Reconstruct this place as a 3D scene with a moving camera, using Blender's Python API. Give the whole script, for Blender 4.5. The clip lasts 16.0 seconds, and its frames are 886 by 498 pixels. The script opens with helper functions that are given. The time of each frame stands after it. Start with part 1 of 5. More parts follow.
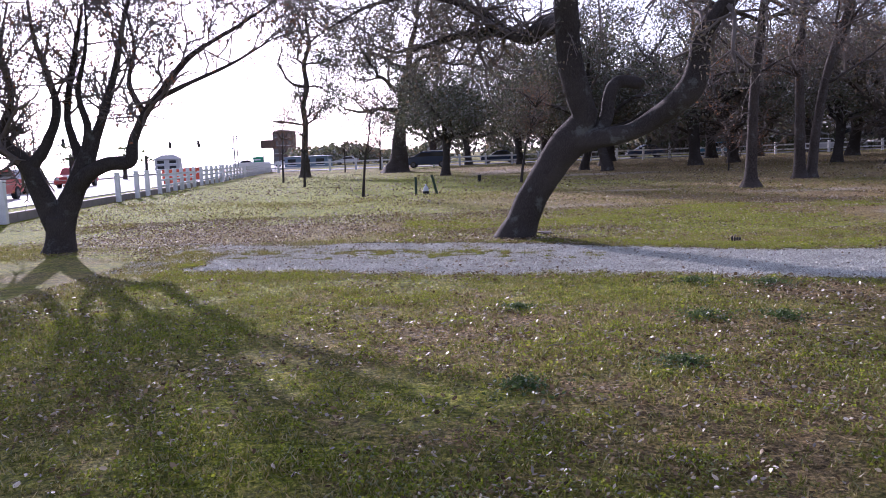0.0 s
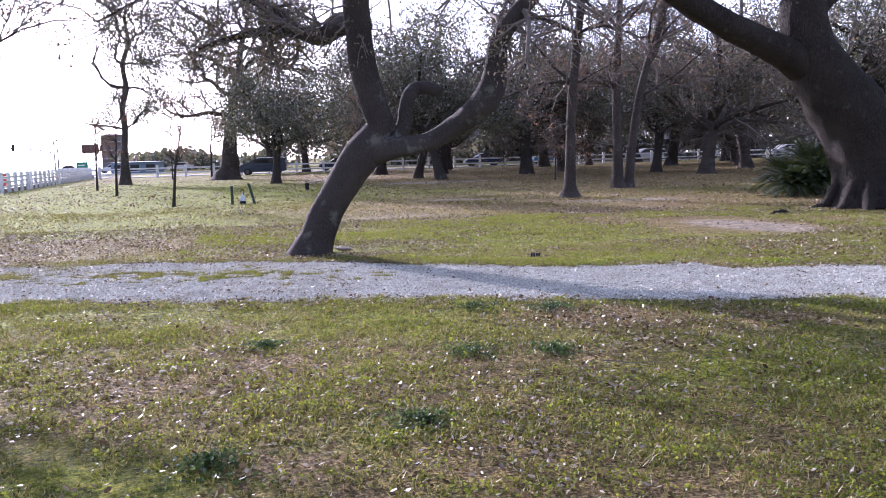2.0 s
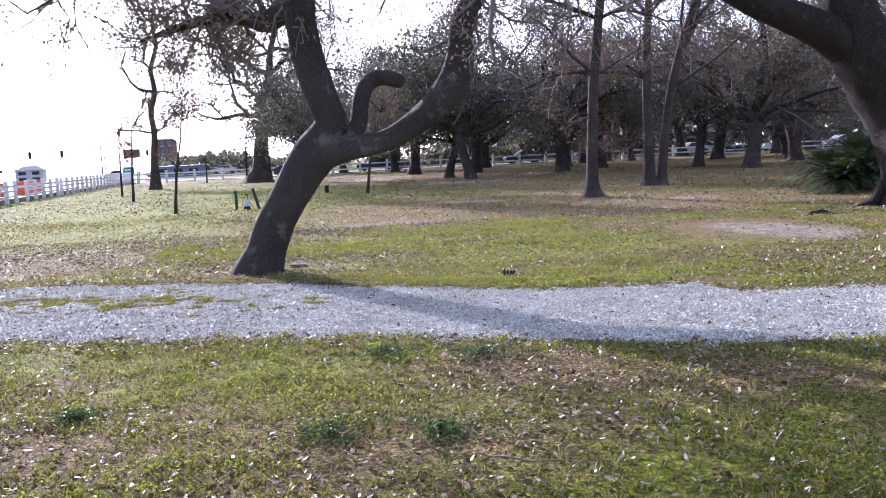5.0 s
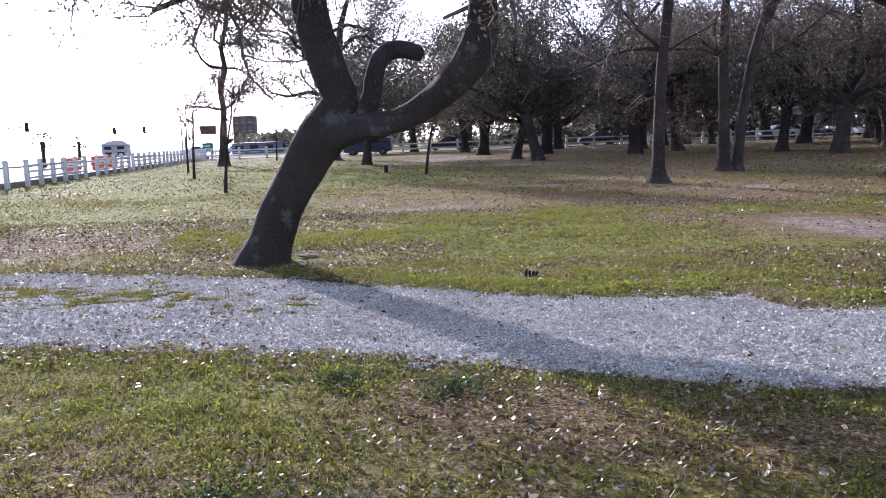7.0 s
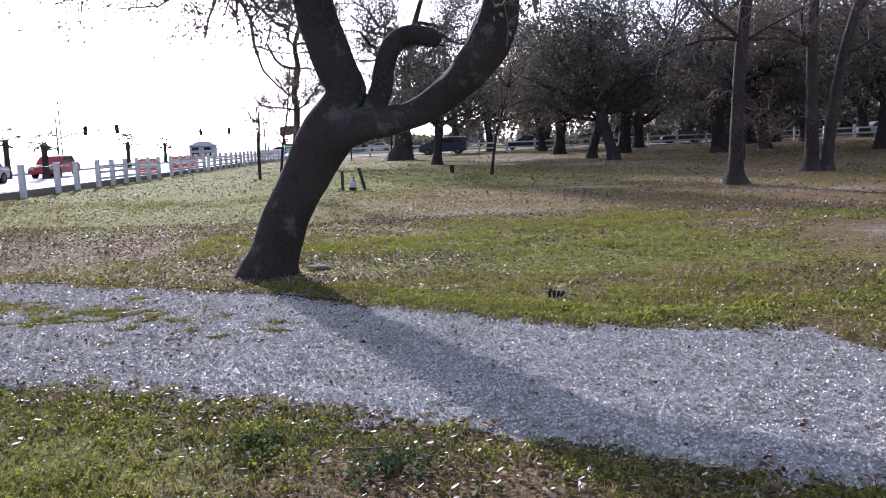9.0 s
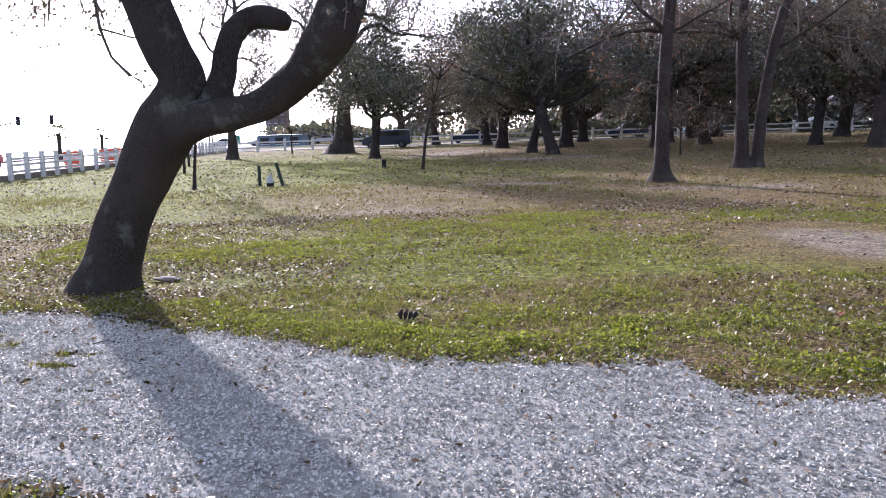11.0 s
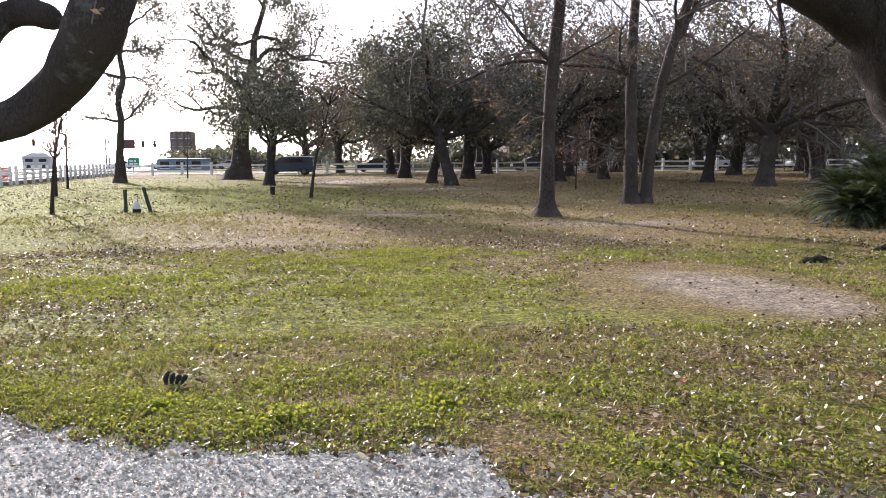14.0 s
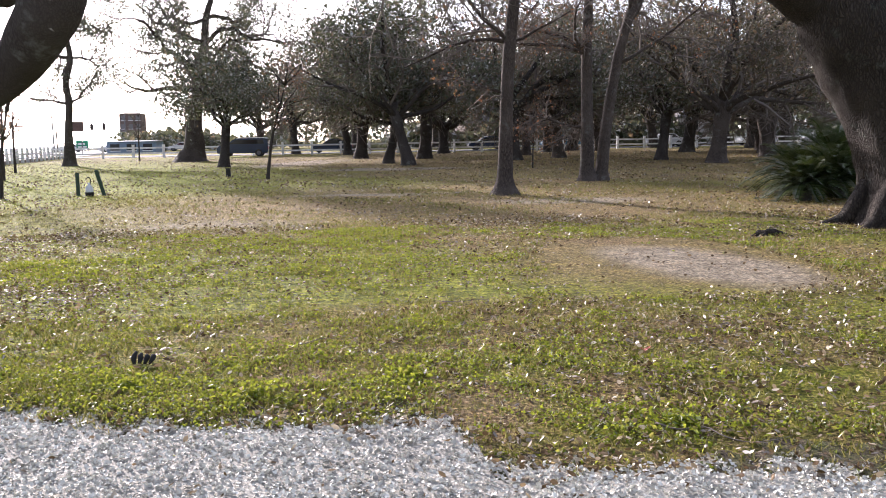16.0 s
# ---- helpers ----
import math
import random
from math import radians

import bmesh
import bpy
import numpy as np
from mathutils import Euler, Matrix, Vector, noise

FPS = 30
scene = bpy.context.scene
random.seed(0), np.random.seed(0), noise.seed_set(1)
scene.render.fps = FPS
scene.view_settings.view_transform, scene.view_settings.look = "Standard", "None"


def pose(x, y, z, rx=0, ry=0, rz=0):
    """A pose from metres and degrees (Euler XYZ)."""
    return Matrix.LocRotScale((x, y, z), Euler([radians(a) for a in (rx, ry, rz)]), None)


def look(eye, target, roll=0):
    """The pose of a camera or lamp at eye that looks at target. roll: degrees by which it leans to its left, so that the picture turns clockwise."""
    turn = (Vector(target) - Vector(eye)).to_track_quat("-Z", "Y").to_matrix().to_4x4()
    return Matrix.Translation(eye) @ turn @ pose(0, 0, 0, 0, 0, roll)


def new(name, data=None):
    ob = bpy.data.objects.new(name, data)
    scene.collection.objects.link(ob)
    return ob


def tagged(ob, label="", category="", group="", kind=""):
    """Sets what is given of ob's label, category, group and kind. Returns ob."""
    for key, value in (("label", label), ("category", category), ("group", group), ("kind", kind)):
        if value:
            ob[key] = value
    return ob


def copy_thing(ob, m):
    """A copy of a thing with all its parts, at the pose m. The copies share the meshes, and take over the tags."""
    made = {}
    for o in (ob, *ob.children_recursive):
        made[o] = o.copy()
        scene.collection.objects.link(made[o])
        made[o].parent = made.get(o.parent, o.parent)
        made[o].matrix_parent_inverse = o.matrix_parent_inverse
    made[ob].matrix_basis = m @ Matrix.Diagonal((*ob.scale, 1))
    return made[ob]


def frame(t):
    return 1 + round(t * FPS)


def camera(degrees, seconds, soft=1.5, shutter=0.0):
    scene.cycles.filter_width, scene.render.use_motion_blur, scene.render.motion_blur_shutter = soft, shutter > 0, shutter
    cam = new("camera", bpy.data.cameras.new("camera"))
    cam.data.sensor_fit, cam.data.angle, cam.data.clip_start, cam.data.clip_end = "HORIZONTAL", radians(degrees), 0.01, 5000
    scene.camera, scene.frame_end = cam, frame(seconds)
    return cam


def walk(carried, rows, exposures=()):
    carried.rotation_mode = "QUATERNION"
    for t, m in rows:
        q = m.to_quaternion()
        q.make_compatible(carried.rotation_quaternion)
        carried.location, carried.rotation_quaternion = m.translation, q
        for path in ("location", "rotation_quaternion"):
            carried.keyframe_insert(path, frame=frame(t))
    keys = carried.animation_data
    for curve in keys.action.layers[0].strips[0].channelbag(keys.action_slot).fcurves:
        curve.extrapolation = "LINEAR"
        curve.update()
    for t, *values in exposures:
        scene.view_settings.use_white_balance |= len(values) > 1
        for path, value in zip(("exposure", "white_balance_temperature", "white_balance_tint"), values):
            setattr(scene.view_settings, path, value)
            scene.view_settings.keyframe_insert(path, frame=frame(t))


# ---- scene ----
cam = camera(56.0, 16.0, soft=0.9)

PATH = [
    (0, (-0.033, -0.028, 1.504), (-0.049, 1.958, 1.274), -2.2),
    (0.5, (0.18, 0.21, 1.506), (0.228, 2.201, 1.32), -2.2),
    (1, (0.374, 0.512, 1.525), (0.73, 2.469, 1.318), -1.7),
    (1.5, (0.618, 0.744, 1.519), (1.028, 2.69, 1.308), -2.0),
    (2, (0.888, 0.981, 1.519), (1.236, 2.938, 1.293), -1.7),
    (2.5, (1.124, 1.243, 1.546), (1.438, 3.205, 1.315), -1.7),
    (3, (1.413, 1.471, 1.507), (1.698, 3.441, 1.312), -2.4),
    (3.5, (1.661, 1.716, 1.505), (1.926, 3.69, 1.325), -1.7),
    (4, (1.898, 2.077, 1.481), (2.171, 4.047, 1.266), -1.8),
    (4.2, (2.005, 2.196, 1.486), (2.271, 4.166, 1.266), -2.1),
    (6.3, (2.836, 3.349, 1.508), (2.993, 5.326, 1.246), -1.8),
    (6.5, (2.931, 3.476, 1.508), (3.067, 5.453, 1.238), -1.6),
    (7, (3.153, 3.796, 1.503), (3.198, 5.778, 1.237), -2.1),
    (7.5, (3.292, 4.092, 1.506), (3.276, 6.076, 1.253), -1.5),
    (8, (3.46, 4.42, 1.492), (3.407, 6.402, 1.233), -2.0),
    (8.2, (3.541, 4.573, 1.482), (3.454, 6.554, 1.222), -2.4),
    (10.3, (4.336, 5.667, 1.445), (4.159, 7.642, 1.185), -2.3),
    (10.5, (4.427, 5.794, 1.448), (4.3, 7.772, 1.178), -2.1),
    (11, (4.701, 6.083, 1.459), (4.659, 8.063, 1.178), -2.1),
    (11.5, (4.918, 6.341, 1.45), (4.935, 8.32, 1.162), -1.6),
    (12, (5.183, 6.581, 1.449), (5.226, 8.561, 1.174), -2.3),
    (12.5, (5.424, 6.805, 1.439), (5.454, 8.786, 1.166), -2.2),
    (13, (5.58, 7.054, 1.433), (5.69, 9.032, 1.161), -1.0),
    (13.5, (5.641, 7.131, 1.442), (5.792, 9.113, 1.224), -1.0),
    (14, (5.524, 7.16, 1.417), (5.696, 9.141, 1.201), -0.5),
    (14.5, (5.465, 7.12, 1.412), (5.71, 9.09, 1.175), -1.2),
    (15, (5.468, 7.063, 1.405), (5.653, 9.04, 1.165), -1.7),
    (15.5, (5.459, 7.054, 1.403), (5.631, 9.03, 1.143), -1.0),
    (16, (5.458, 7.092, 1.396), (5.73, 9.055, 1.132), -1.0),
]
walk(cam, [(t, look(eye, target, roll)) for t, eye, target, roll in PATH],
     [(0, 0.64, 5300, 37), (1, 0.76, 5300, 36), (1.5, 0.95, 5300, 35), (2, 1.2, 5250, 34), (2.5, 1.08, 5250, 33), (3, 1.08, 5200, 33), (3.5, 1.2, 5200, 32), (4, 1.35, 5200, 32), (6.5, 1.05, 5250, 32), (7, 0.88, 5250, 32), (7.5, 0.64, 5200, 32), (8, 0.62, 5200, 32), (10.5, 0.74, 5400, 29), (11, 0.98, 5400, 29), (11.5, 1.12, 5400, 29), (12, 1.2, 5450, 27), (13, 1.22, 5800, 24), (16, 1.27, 5900, 23)])

# ---------------------------------------------------------------- light
SUN_AZ, SUN_EL = -24.0, 17.0          # degrees, azimuth from +y towards +x
world = bpy.data.worlds.new("world")
scene.world = world
world.use_nodes = True
wn = world.node_tree.nodes
wl = world.node_tree.links
sky = wn.new("ShaderNodeTexSky")
sky.sky_type = "NISHITA"
sky.sun_disc = False
sky.sun_elevation = radians(SUN_EL)
sky.sun_rotation = radians(SUN_AZ)
sky.dust_density = 1.5
sky.air_density = 1.0
haze = wn.new("ShaderNodeHueSaturation")
haze.inputs["Saturation"].default_value = 0.45
wl.new(sky.outputs[0], haze.inputs["Color"])
wl.new(haze.outputs[0], wn["Background"].inputs[0])
wn["Background"].inputs[1].default_value = 0.13
sun_data = bpy.data.lights.new("sun", "SUN")
sun_data.energy = 4.2
sun_data.angle = radians(0.6)
sun_data.color = (1.0, 0.88, 0.74)
sun = new("sun", sun_data)
SUN_DIR = Vector((math.sin(radians(SUN_AZ)) * math.cos(radians(SUN_EL)), math.cos(radians(SUN_AZ)) * math.cos(radians(SUN_EL)), math.sin(radians(SUN_EL))))
sun.matrix_world = look(SUN_DIR * 50, (0, 0, 0))


# ---------------------------------------------------------------- materials
def shader(name):
    m = bpy.data.materials.new(name)
    m.use_nodes = True
    return m, m.node_tree.nodes, m.node_tree.links, m.node_tree.nodes["Principled BSDF"]


def noise_node(n, l, coord, scale, detail=4.0, rough=0.55, stretch=None):
    if stretch:
        mp = n.new("ShaderNodeMapping")
        mp.inputs["Scale"].default_value = stretch
        l.new(coord, mp.inputs[0])
        coord = mp.outputs[0]
    t = n.new("ShaderNodeTexNoise")
    t.inputs["Scale"].default_value = scale
    t.inputs["Detail"].default_value = detail
    t.inputs["Roughness"].default_value = rough
    l.new(coord, t.inputs["Vector"])
    return t.outputs["Fac"]


def ramp(n, l, fac, stops):
    r = n.new("ShaderNodeValToRGB")
    e = r.color_ramp.elements
    while len(e) < len(stops):
        e.new(0.5)
    for el, (p, c) in zip(e, stops):
        el.position = p
        el.color = (*c, 1) if len(c) == 3 else c
    l.new(fac, r.inputs[0])
    return r.outputs[0]


def mix(n, l, fac, a, b, mode="MIX"):
    m = n.new("ShaderNodeMix")
    m.data_type = "RGBA"
    m.blend_type = mode
    for sock, v in ((m.inputs[0], fac), (m.inputs[6], a), (m.inputs[7], b)):
        if isinstance(v, (int, float)):
            sock.default_value = v
        elif isinstance(v, tuple):
            sock.default_value = (*v, 1)
        else:
            l.new(v, sock)
    return m.outputs[2]


def bump(n, l, height, strength, dist, bsdf):
    b = n.new("ShaderNodeBump")
    b.inputs["Strength"].default_value = strength
    b.inputs["Distance"].default_value = dist
    l.new(height, b.inputs["Height"])
    l.new(b.outputs[0], bsdf.inputs["Normal"])


def plain(name, colour, rough=0.6, metal=0.0, vary=0.25, scale=6.0, bumpy=0.1):
    m, n, l, b = shader(name)
    co = n.new("ShaderNodeTexCoord").outputs["Object"]
    f = noise_node(n, l, co, scale, 6)
    f2 = noise_node(n, l, co, scale * 12, 3)
    lo = tuple(c * (1 - vary) for c in colour)
    hi = tuple(min(1, c * (1 + vary)) for c in colour)
    c = ramp(n, l, f, [(0.3, lo), (0.7, hi)])
    c = mix(n, l, 0.25, c, ramp(n, l, f2, [(0.35, lo), (0.65, hi)]))
    l.new(c, b.inputs["Base Color"])
    b.inputs["Roughness"].default_value = rough
    b.inputs["Metallic"].default_value = metal
    if bumpy:
        bump(n, l, f2, bumpy, 0.01, b)
    return m


def bark(name, dark, light, lichen=(0.26, 0.29, 0.25), amount=0.5, ridge=1.0, size=1.0):
    m, n, l, b = shader(name)
    co = n.new("ShaderNodeTexCoord").outputs["Object"]
    v = n.new("ShaderNodeTexVoronoi")
    v.feature = "DISTANCE_TO_EDGE"
    v.inputs["Scale"].default_value = 30 / size
    mp = n.new("ShaderNodeMapping")
    mp.inputs["Scale"].default_value = (1, 1, 0.22)
    warp = n.new("ShaderNodeTexNoise")
    warp.inputs["Scale"].default_value = 5
    l.new(co, warp.inputs["Vector"])
    ad = n.new("ShaderNodeMix")
    ad.data_type = "RGBA"
    ad.blend_type = "ADD"
    ad.inputs[0].default_value = 0.12
    l.new(co, ad.inputs[6])
    l.new(warp.outputs["Color"], ad.inputs[7])
    l.new(ad.outputs[2], mp.inputs[0])
    l.new(mp.outputs[0], v.inputs["Vector"])
    cr = ramp(n, l, v.outputs["Distance"], [(0.0, (0, 0, 0)), (0.22, (1, 1, 1))])
    fine = noise_node(n, l, co, 60 / size, 5, 0.65)
    big = noise_node(n, l, co, 1.3, 4)
    c = mix(n, l, cr, tuple(x * 0.6 for x in dark), ramp(n, l, fine, [(0.3, dark), (0.72, light)]))
    c = mix(n, l, ramp(n, l, big, [(0.4, (0, 0, 0)), (0.65, (0.5, 0.5, 0.5))]), c, light)
    li = noise_node(n, l, co, 3.2, 7, 0.7)
    lf = ramp(n, l, li, [(0.60 - 0.1 * amount, (0, 0, 0)), (0.68 - 0.08 * amount, (amount, amount, amount))])
    c = mix(n, l, lf, c, lichen)
    l.new(c, b.inputs["Base Color"])
    b.inputs["Roughness"].default_value = 0.9
    b.inputs["Specular IOR Level"].default_value = 0.25
    h = mix(n, l, 0.35, cr, fine)
    bump(n, l, h, 0.9 * ridge, 0.03, b)
    return m


def leafy(name, stops, trans=0.45, rough=0.45, gloss=0.12, glow=0.08):
    """Leaf blades: diffuse, light through the blade, a waxy gloss; the colour varies leaf by leaf."""
    m, n, l, b = shader(name)
    n.remove(b)
    out = n["Material Output"]
    g = n.new("ShaderNodeNewGeometry")
    c = ramp(n, l, g.outputs["Random Per Island"], stops)
    d = n.new("ShaderNodeBsdfDiffuse")
    t = n.new("ShaderNodeBsdfTranslucent")
    s = n.new("ShaderNodeBsdfGlossy")
    s.inputs["Roughness"].default_value = rough
    s.inputs["Color"].default_value = (0.9, 0.9, 0.85, 1)
    l.new(c, d.inputs["Color"])
    l.new(mix(n, l, glow, c, (0.45, 0.42, 0.08), "MIX"), t.inputs["Color"])
    m1 = n.new("ShaderNodeMixShader")
    m1.inputs[0].default_value = trans
    l.new(d.outputs[0], m1.inputs[1])
    l.new(t.outputs[0], m1.inputs[2])
    m2 = n.new("ShaderNodeMixShader")
    fr = n.new("ShaderNodeFresnel")
    fr.inputs["IOR"].default_value = 1.4
    mt = n.new("ShaderNodeMath")
    mt.operation = "MULTIPLY"
    mt.inputs[1].default_value = gloss * 8
    l.new(fr.outputs[0], mt.inputs[0])
    l.new(mt.outputs[0], m2.inputs[0])
    l.new(m1.outputs[0], m2.inputs[1])
    l.new(s.outputs[0], m2.inputs[2])
    l.new(m2.outputs[0], out.inputs["Surface"])
    return m


def chips(name, stops, rough=0.58):
    """Broken shell: each piece has a shade of its own and a dull polish."""
    m, n, l, b = shader(name)
    c = ramp(n, l, n.new("ShaderNodeNewGeometry").outputs["Random Per Island"], stops)
    co = n.new("ShaderNodeTexCoord").outputs["Object"]
    c = mix(n, l, 0.6, c, ramp(n, l, noise_node(n, l, co, 2.2, 5, 0.65), [(0.3, (0.55, 0.53, 0.50)), (0.6, (1, 1, 1))]), "MULTIPLY")
    l.new(c, b.inputs["Base Color"])
    b.inputs["Roughness"].default_value = rough
    return m


def ground_material():
    m, n, l, b = shader("park_lawn")
    co = n.new("ShaderNodeTexCoord").outputs["Object"]
    big = noise_node(n, l, co, 0.22, 5, 0.6)
    mid = noise_node(n, l, co, 1.1, 5, 0.65)
    fine = noise_node(n, l, co, 11, 7, 0.75)
    grit = noise_node(n, l, co, 38, 5, 0.75)
    grass = ramp(n, l, fine, [(0.33, (0.036, 0.045, 0.006)), (0.48, (0.145, 0.180, 0.012)), (0.66, (0.34, 0.355, 0.03))])
    litter = ramp(n, l, grit, [(0.36, (0.04, 0.028, 0.013)), (0.48, (0.17, 0.122, 0.055)), (0.58, (0.30, 0.22, 0.105)), (0.68, (0.52, 0.42, 0.26))])
    soil = ramp(n, l, fine, [(0.36, (0.155, 0.13, 0.09)), (0.5, (0.28, 0.245, 0.185)), (0.66, (0.42, 0.365, 0.285))])
    f = mix(n, l, 0.45, big, mid)
    f = mix(n, l, 0.22, f, fine)
    c = mix(n, l, ramp(n, l, f, [(0.44, (0, 0, 0)), (0.55, (1, 1, 1))]), grass, litter)

    def patch(x, y, rx, ry, soft=0.35, turn=0.0):
        mp = n.new("ShaderNodeMapping")
        mp.vector_type = "TEXTURE"
        mp.inputs["Location"].default_value = (x, y, 0)
        mp.inputs["Rotation"].default_value = (0, 0, radians(turn))
        mp.inputs["Scale"].default_value = (rx, ry, 1000)
        l.new(co, mp.inputs[0])
        ln = n.new("ShaderNodeVectorMath")
        ln.operation = "LENGTH"
        l.new(mp.outputs[0], ln.inputs[0])
        ad = n.new("ShaderNodeMath")
        ad.operation = "MULTIPLY_ADD"
        l.new(f, ad.inputs[0])
        ad.inputs[1].default_value = 1.6
        l.new(ln.outputs["Value"], ad.inputs[2])
        return ramp(n, l, ad.outputs[0], [(0.0, (1, 1, 1)), (0.5, (1, 1, 1))]), ad.outputs[0]

    def laid(c, over, x, y, rx, ry, strength=1.0, turn=0.0):
        _, d = patch(x, y, rx, ry, turn=turn)
        mr = n.new("ShaderNodeMapRange")
        mr.inputs["From Min"].default_value = 1.95
        mr.inputs["From Max"].default_value = 1.45
        mr.inputs["To Max"].default_value = strength
        l.new(d, mr.inputs["Value"])
        return mix(n, l, mr.outputs[0], c, over)

    tone = ramp(n, l, noise_node(n, l, co, 3.1, 5, 0.7), [(0.3, (0.55, 0.50, 0.48)), (0.5, (1.0, 1.0, 1.0)), (0.7, (1.5, 1.36, 1.25))])
    for args in PATCHES:
        kind, *rest = args
        c = laid(c, {"soil": soil, "litter": litter, "grass": grass}[kind], *rest)
    c = mix(n, l, 0.8, c, tone, "MULTIPLY")
    speck = ramp(n, l, noise_node(n, l, co, 30, 4, 0.75), [(0.34, (0.30, 0.30, 0.30)), (0.5, (1.1, 1.1, 1.08)), (0.62, (2.2, 2.1, 1.9))])
    c = mix(n, l, 0.85, c, speck, "MULTIPLY")
    l.new(c, b.inputs["Base Color"])
    b.inputs["Roughness"].default_value = 0.95
    b.inputs["Specular IOR Level"].default_value = 0.15
    bump(n, l, mix(n, l, 0.4, fine, grit), 1.0, 0.09, b)
    return m


def verge_material():
    """Dark crumbly soil mixed with leaf crumbs."""
    m, n, l, b = shader("verge_soil")
    co = n.new("ShaderNodeTexCoord").outputs["Object"]
    grit = noise_node(n, l, co, 55, 5, 0.8)
    lump = noise_node(n, l, co, 9, 6, 0.7)
    c = ramp(n, l, grit, [(0.36, (0.018, 0.013, 0.008)), (0.5, (0.085, 0.062, 0.034)), (0.6, (0.17, 0.125, 0.07)), (0.7, (0.42, 0.36, 0.26))])
    c = mix(n, l, ramp(n, l, lump, [(0.42, (0, 0, 0)), (0.6, (0.75, 0.75, 0.75))]), c, ramp(n, l, grit, [(0.4, (0.03, 0.04, 0.006)), (0.6, (0.15, 0.18, 0.02))]))
    l.new(c, b.inputs["Base Color"])
    b.inputs["Roughness"].default_value = 0.95
    bump(n, l, mix(n, l, 0.5, grit, lump), 1.0, 0.05, b)
    return m


# worn and littered patches of the lawn: kind, x, y, half widths, strength, turn
PATCHES = [
    ("litter", 24.0, 60.0, 30.0, 34.0, 0.8, 0),
    ("grass", -10.0, 40.0, 16.0, 36.0, 0.95, 4),
    ("litter", 8.0, 25.5, 8.5, 6.5, 0.85, -5),
    ("grass", 5.0, 15.6, 4.6, 2.3, 0.95, -14),
    ("grass", 9.0, 14.9, 3.0, 1.5, 0.85, -60),
    ("litter", -3.4, 16.8, 4.2, 2.4, 0.6, 0),
    ("soil", 3.3, 20.8, 2.0, 1.5, 0.6, 0),
    ("litter", 9.6, 16.2, 2.6, 2.8, 0.8, 0),
    ("soil", 9.4, 15.5, 0.80, 1.7, 1.0, 14),
    ("soil", 10.7, 24.7, 1.9, 0.9, 0.9, -8),
    ("soil", 7.2, 28.4, 3.2, 0.5, 0.7, -6),
    ("soil", 4.2, 60.0, 2.2, 8.0, 1.0, -14),
    ("soil", 8.6, 46.2, 3.6, 1.8, 1.0, -12),
    ("litter", 6.6, 13.3, 2.0, 1.0, 0.7, -18),
    ("litter", 0.8, 6.9, 2.4, 1.3, 0.85, 0),
    ("litter", 4.3, 8.0, 1.9, 0.8, 0.95, -25),
    ("litter", 2.4, 4.6, 2.0, 1.0, 0.7, 20),
]
M_GROUND = ground_material()
M_OAK = bark("oak_bark", (0.040, 0.033, 0.028), (0.078, 0.067, 0.058), amount=0.3, ridge=0.55, size=0.55)
M_OAK_BIG = bark("big_oak_bark", (0.030, 0.024, 0.019), (0.072, 0.059, 0.047), amount=0.15, ridge=1.5, size=0.95)
M_BARK_GREY = bark("grey_bark", (0.05, 0.04, 0.033), (0.115, 0.095, 0.08), amount=0.3, ridge=0.8)
M_TWIG = plain("twig_bark", (0.15, 0.125, 0.105), 0.9)
M_LEAF_OAK = leafy("oak_leaves", [(0.0, (0.062, 0.074, 0.052)), (0.5, (0.105, 0.116, 0.078)), (0.85, (0.15, 0.146, 0.10)), (1.0, (0.24, 0.17, 0.11))], 0.35, 0.5, 0.04)
M_LEAF_BROWN = leafy("dry_leaves", [(0.0, (0.07, 0.05, 0.03)), (0.5, (0.16, 0.085, 0.05)), (1.0, (0.32, 0.13, 0.07))], 0.4, 0.6, 0.02)
M_LEAF_MIX = leafy("thinning_leaves", [(0.0, (0.085, 0.082, 0.058)), (0.55, (0.15, 0.135, 0.095)), (1.0, (0.26, 0.18, 0.12))], 0.25, 0.6, 0.02)
M_FALLEN = leafy("fallen_leaves", [(0.0, (0.05, 0.032, 0.018)), (0.5, (0.155, 0.10, 0.055)), (0.8, (0.29, 0.205, 0.12)), (0.9, (0.40, 0.31, 0.19)), (1.0, (0.64, 0.55, 0.40))], 0.22, 0.5, 0.028)
M_BLADE = leafy("grass_blades", [(0.0, (0.055, 0.075, 0.014)), (0.45, (0.13, 0.15, 0.028)), (0.75, (0.24, 0.205, 0.075)), (1.0, (0.40, 0.32, 0.16))], 0.4, 0.55, 0.015, 0.35)
M_CLOVER = leafy("clover_leaves", [(0.0, (0.04, 0.085, 0.007)), (0.5, (0.15, 0.22, 0.010)), (0.85, (0.29, 0.345, 0.018)), (1.0, (0.22, 0.19, 0.07))], 0.5, 0.55, 0.015, 0.35)
M_WEED = leafy("weed_leaves", [(0.0, (0.035, 0.07, 0.025)), (0.7, (0.075, 0.125, 0.04)), (1.0, (0.14, 0.20, 0.07))], 0.4, 0.5, 0.02)
M_PALELEAF = plain("pale_dry_leaf", (0.62, 0.54, 0.42), 0.7)
M_REDLEAF = plain("red_dry_leaf", (0.48, 0.14, 0.09), 0.6)
M_CHIP = chips("shell_grit", [(0.0, (0.34, 0.33, 0.275)), (0.25, (0.62, 0.61, 0.53)), (0.7, (0.78, 0.775, 0.69)), (1.0, (0.88, 0.875, 0.80))])
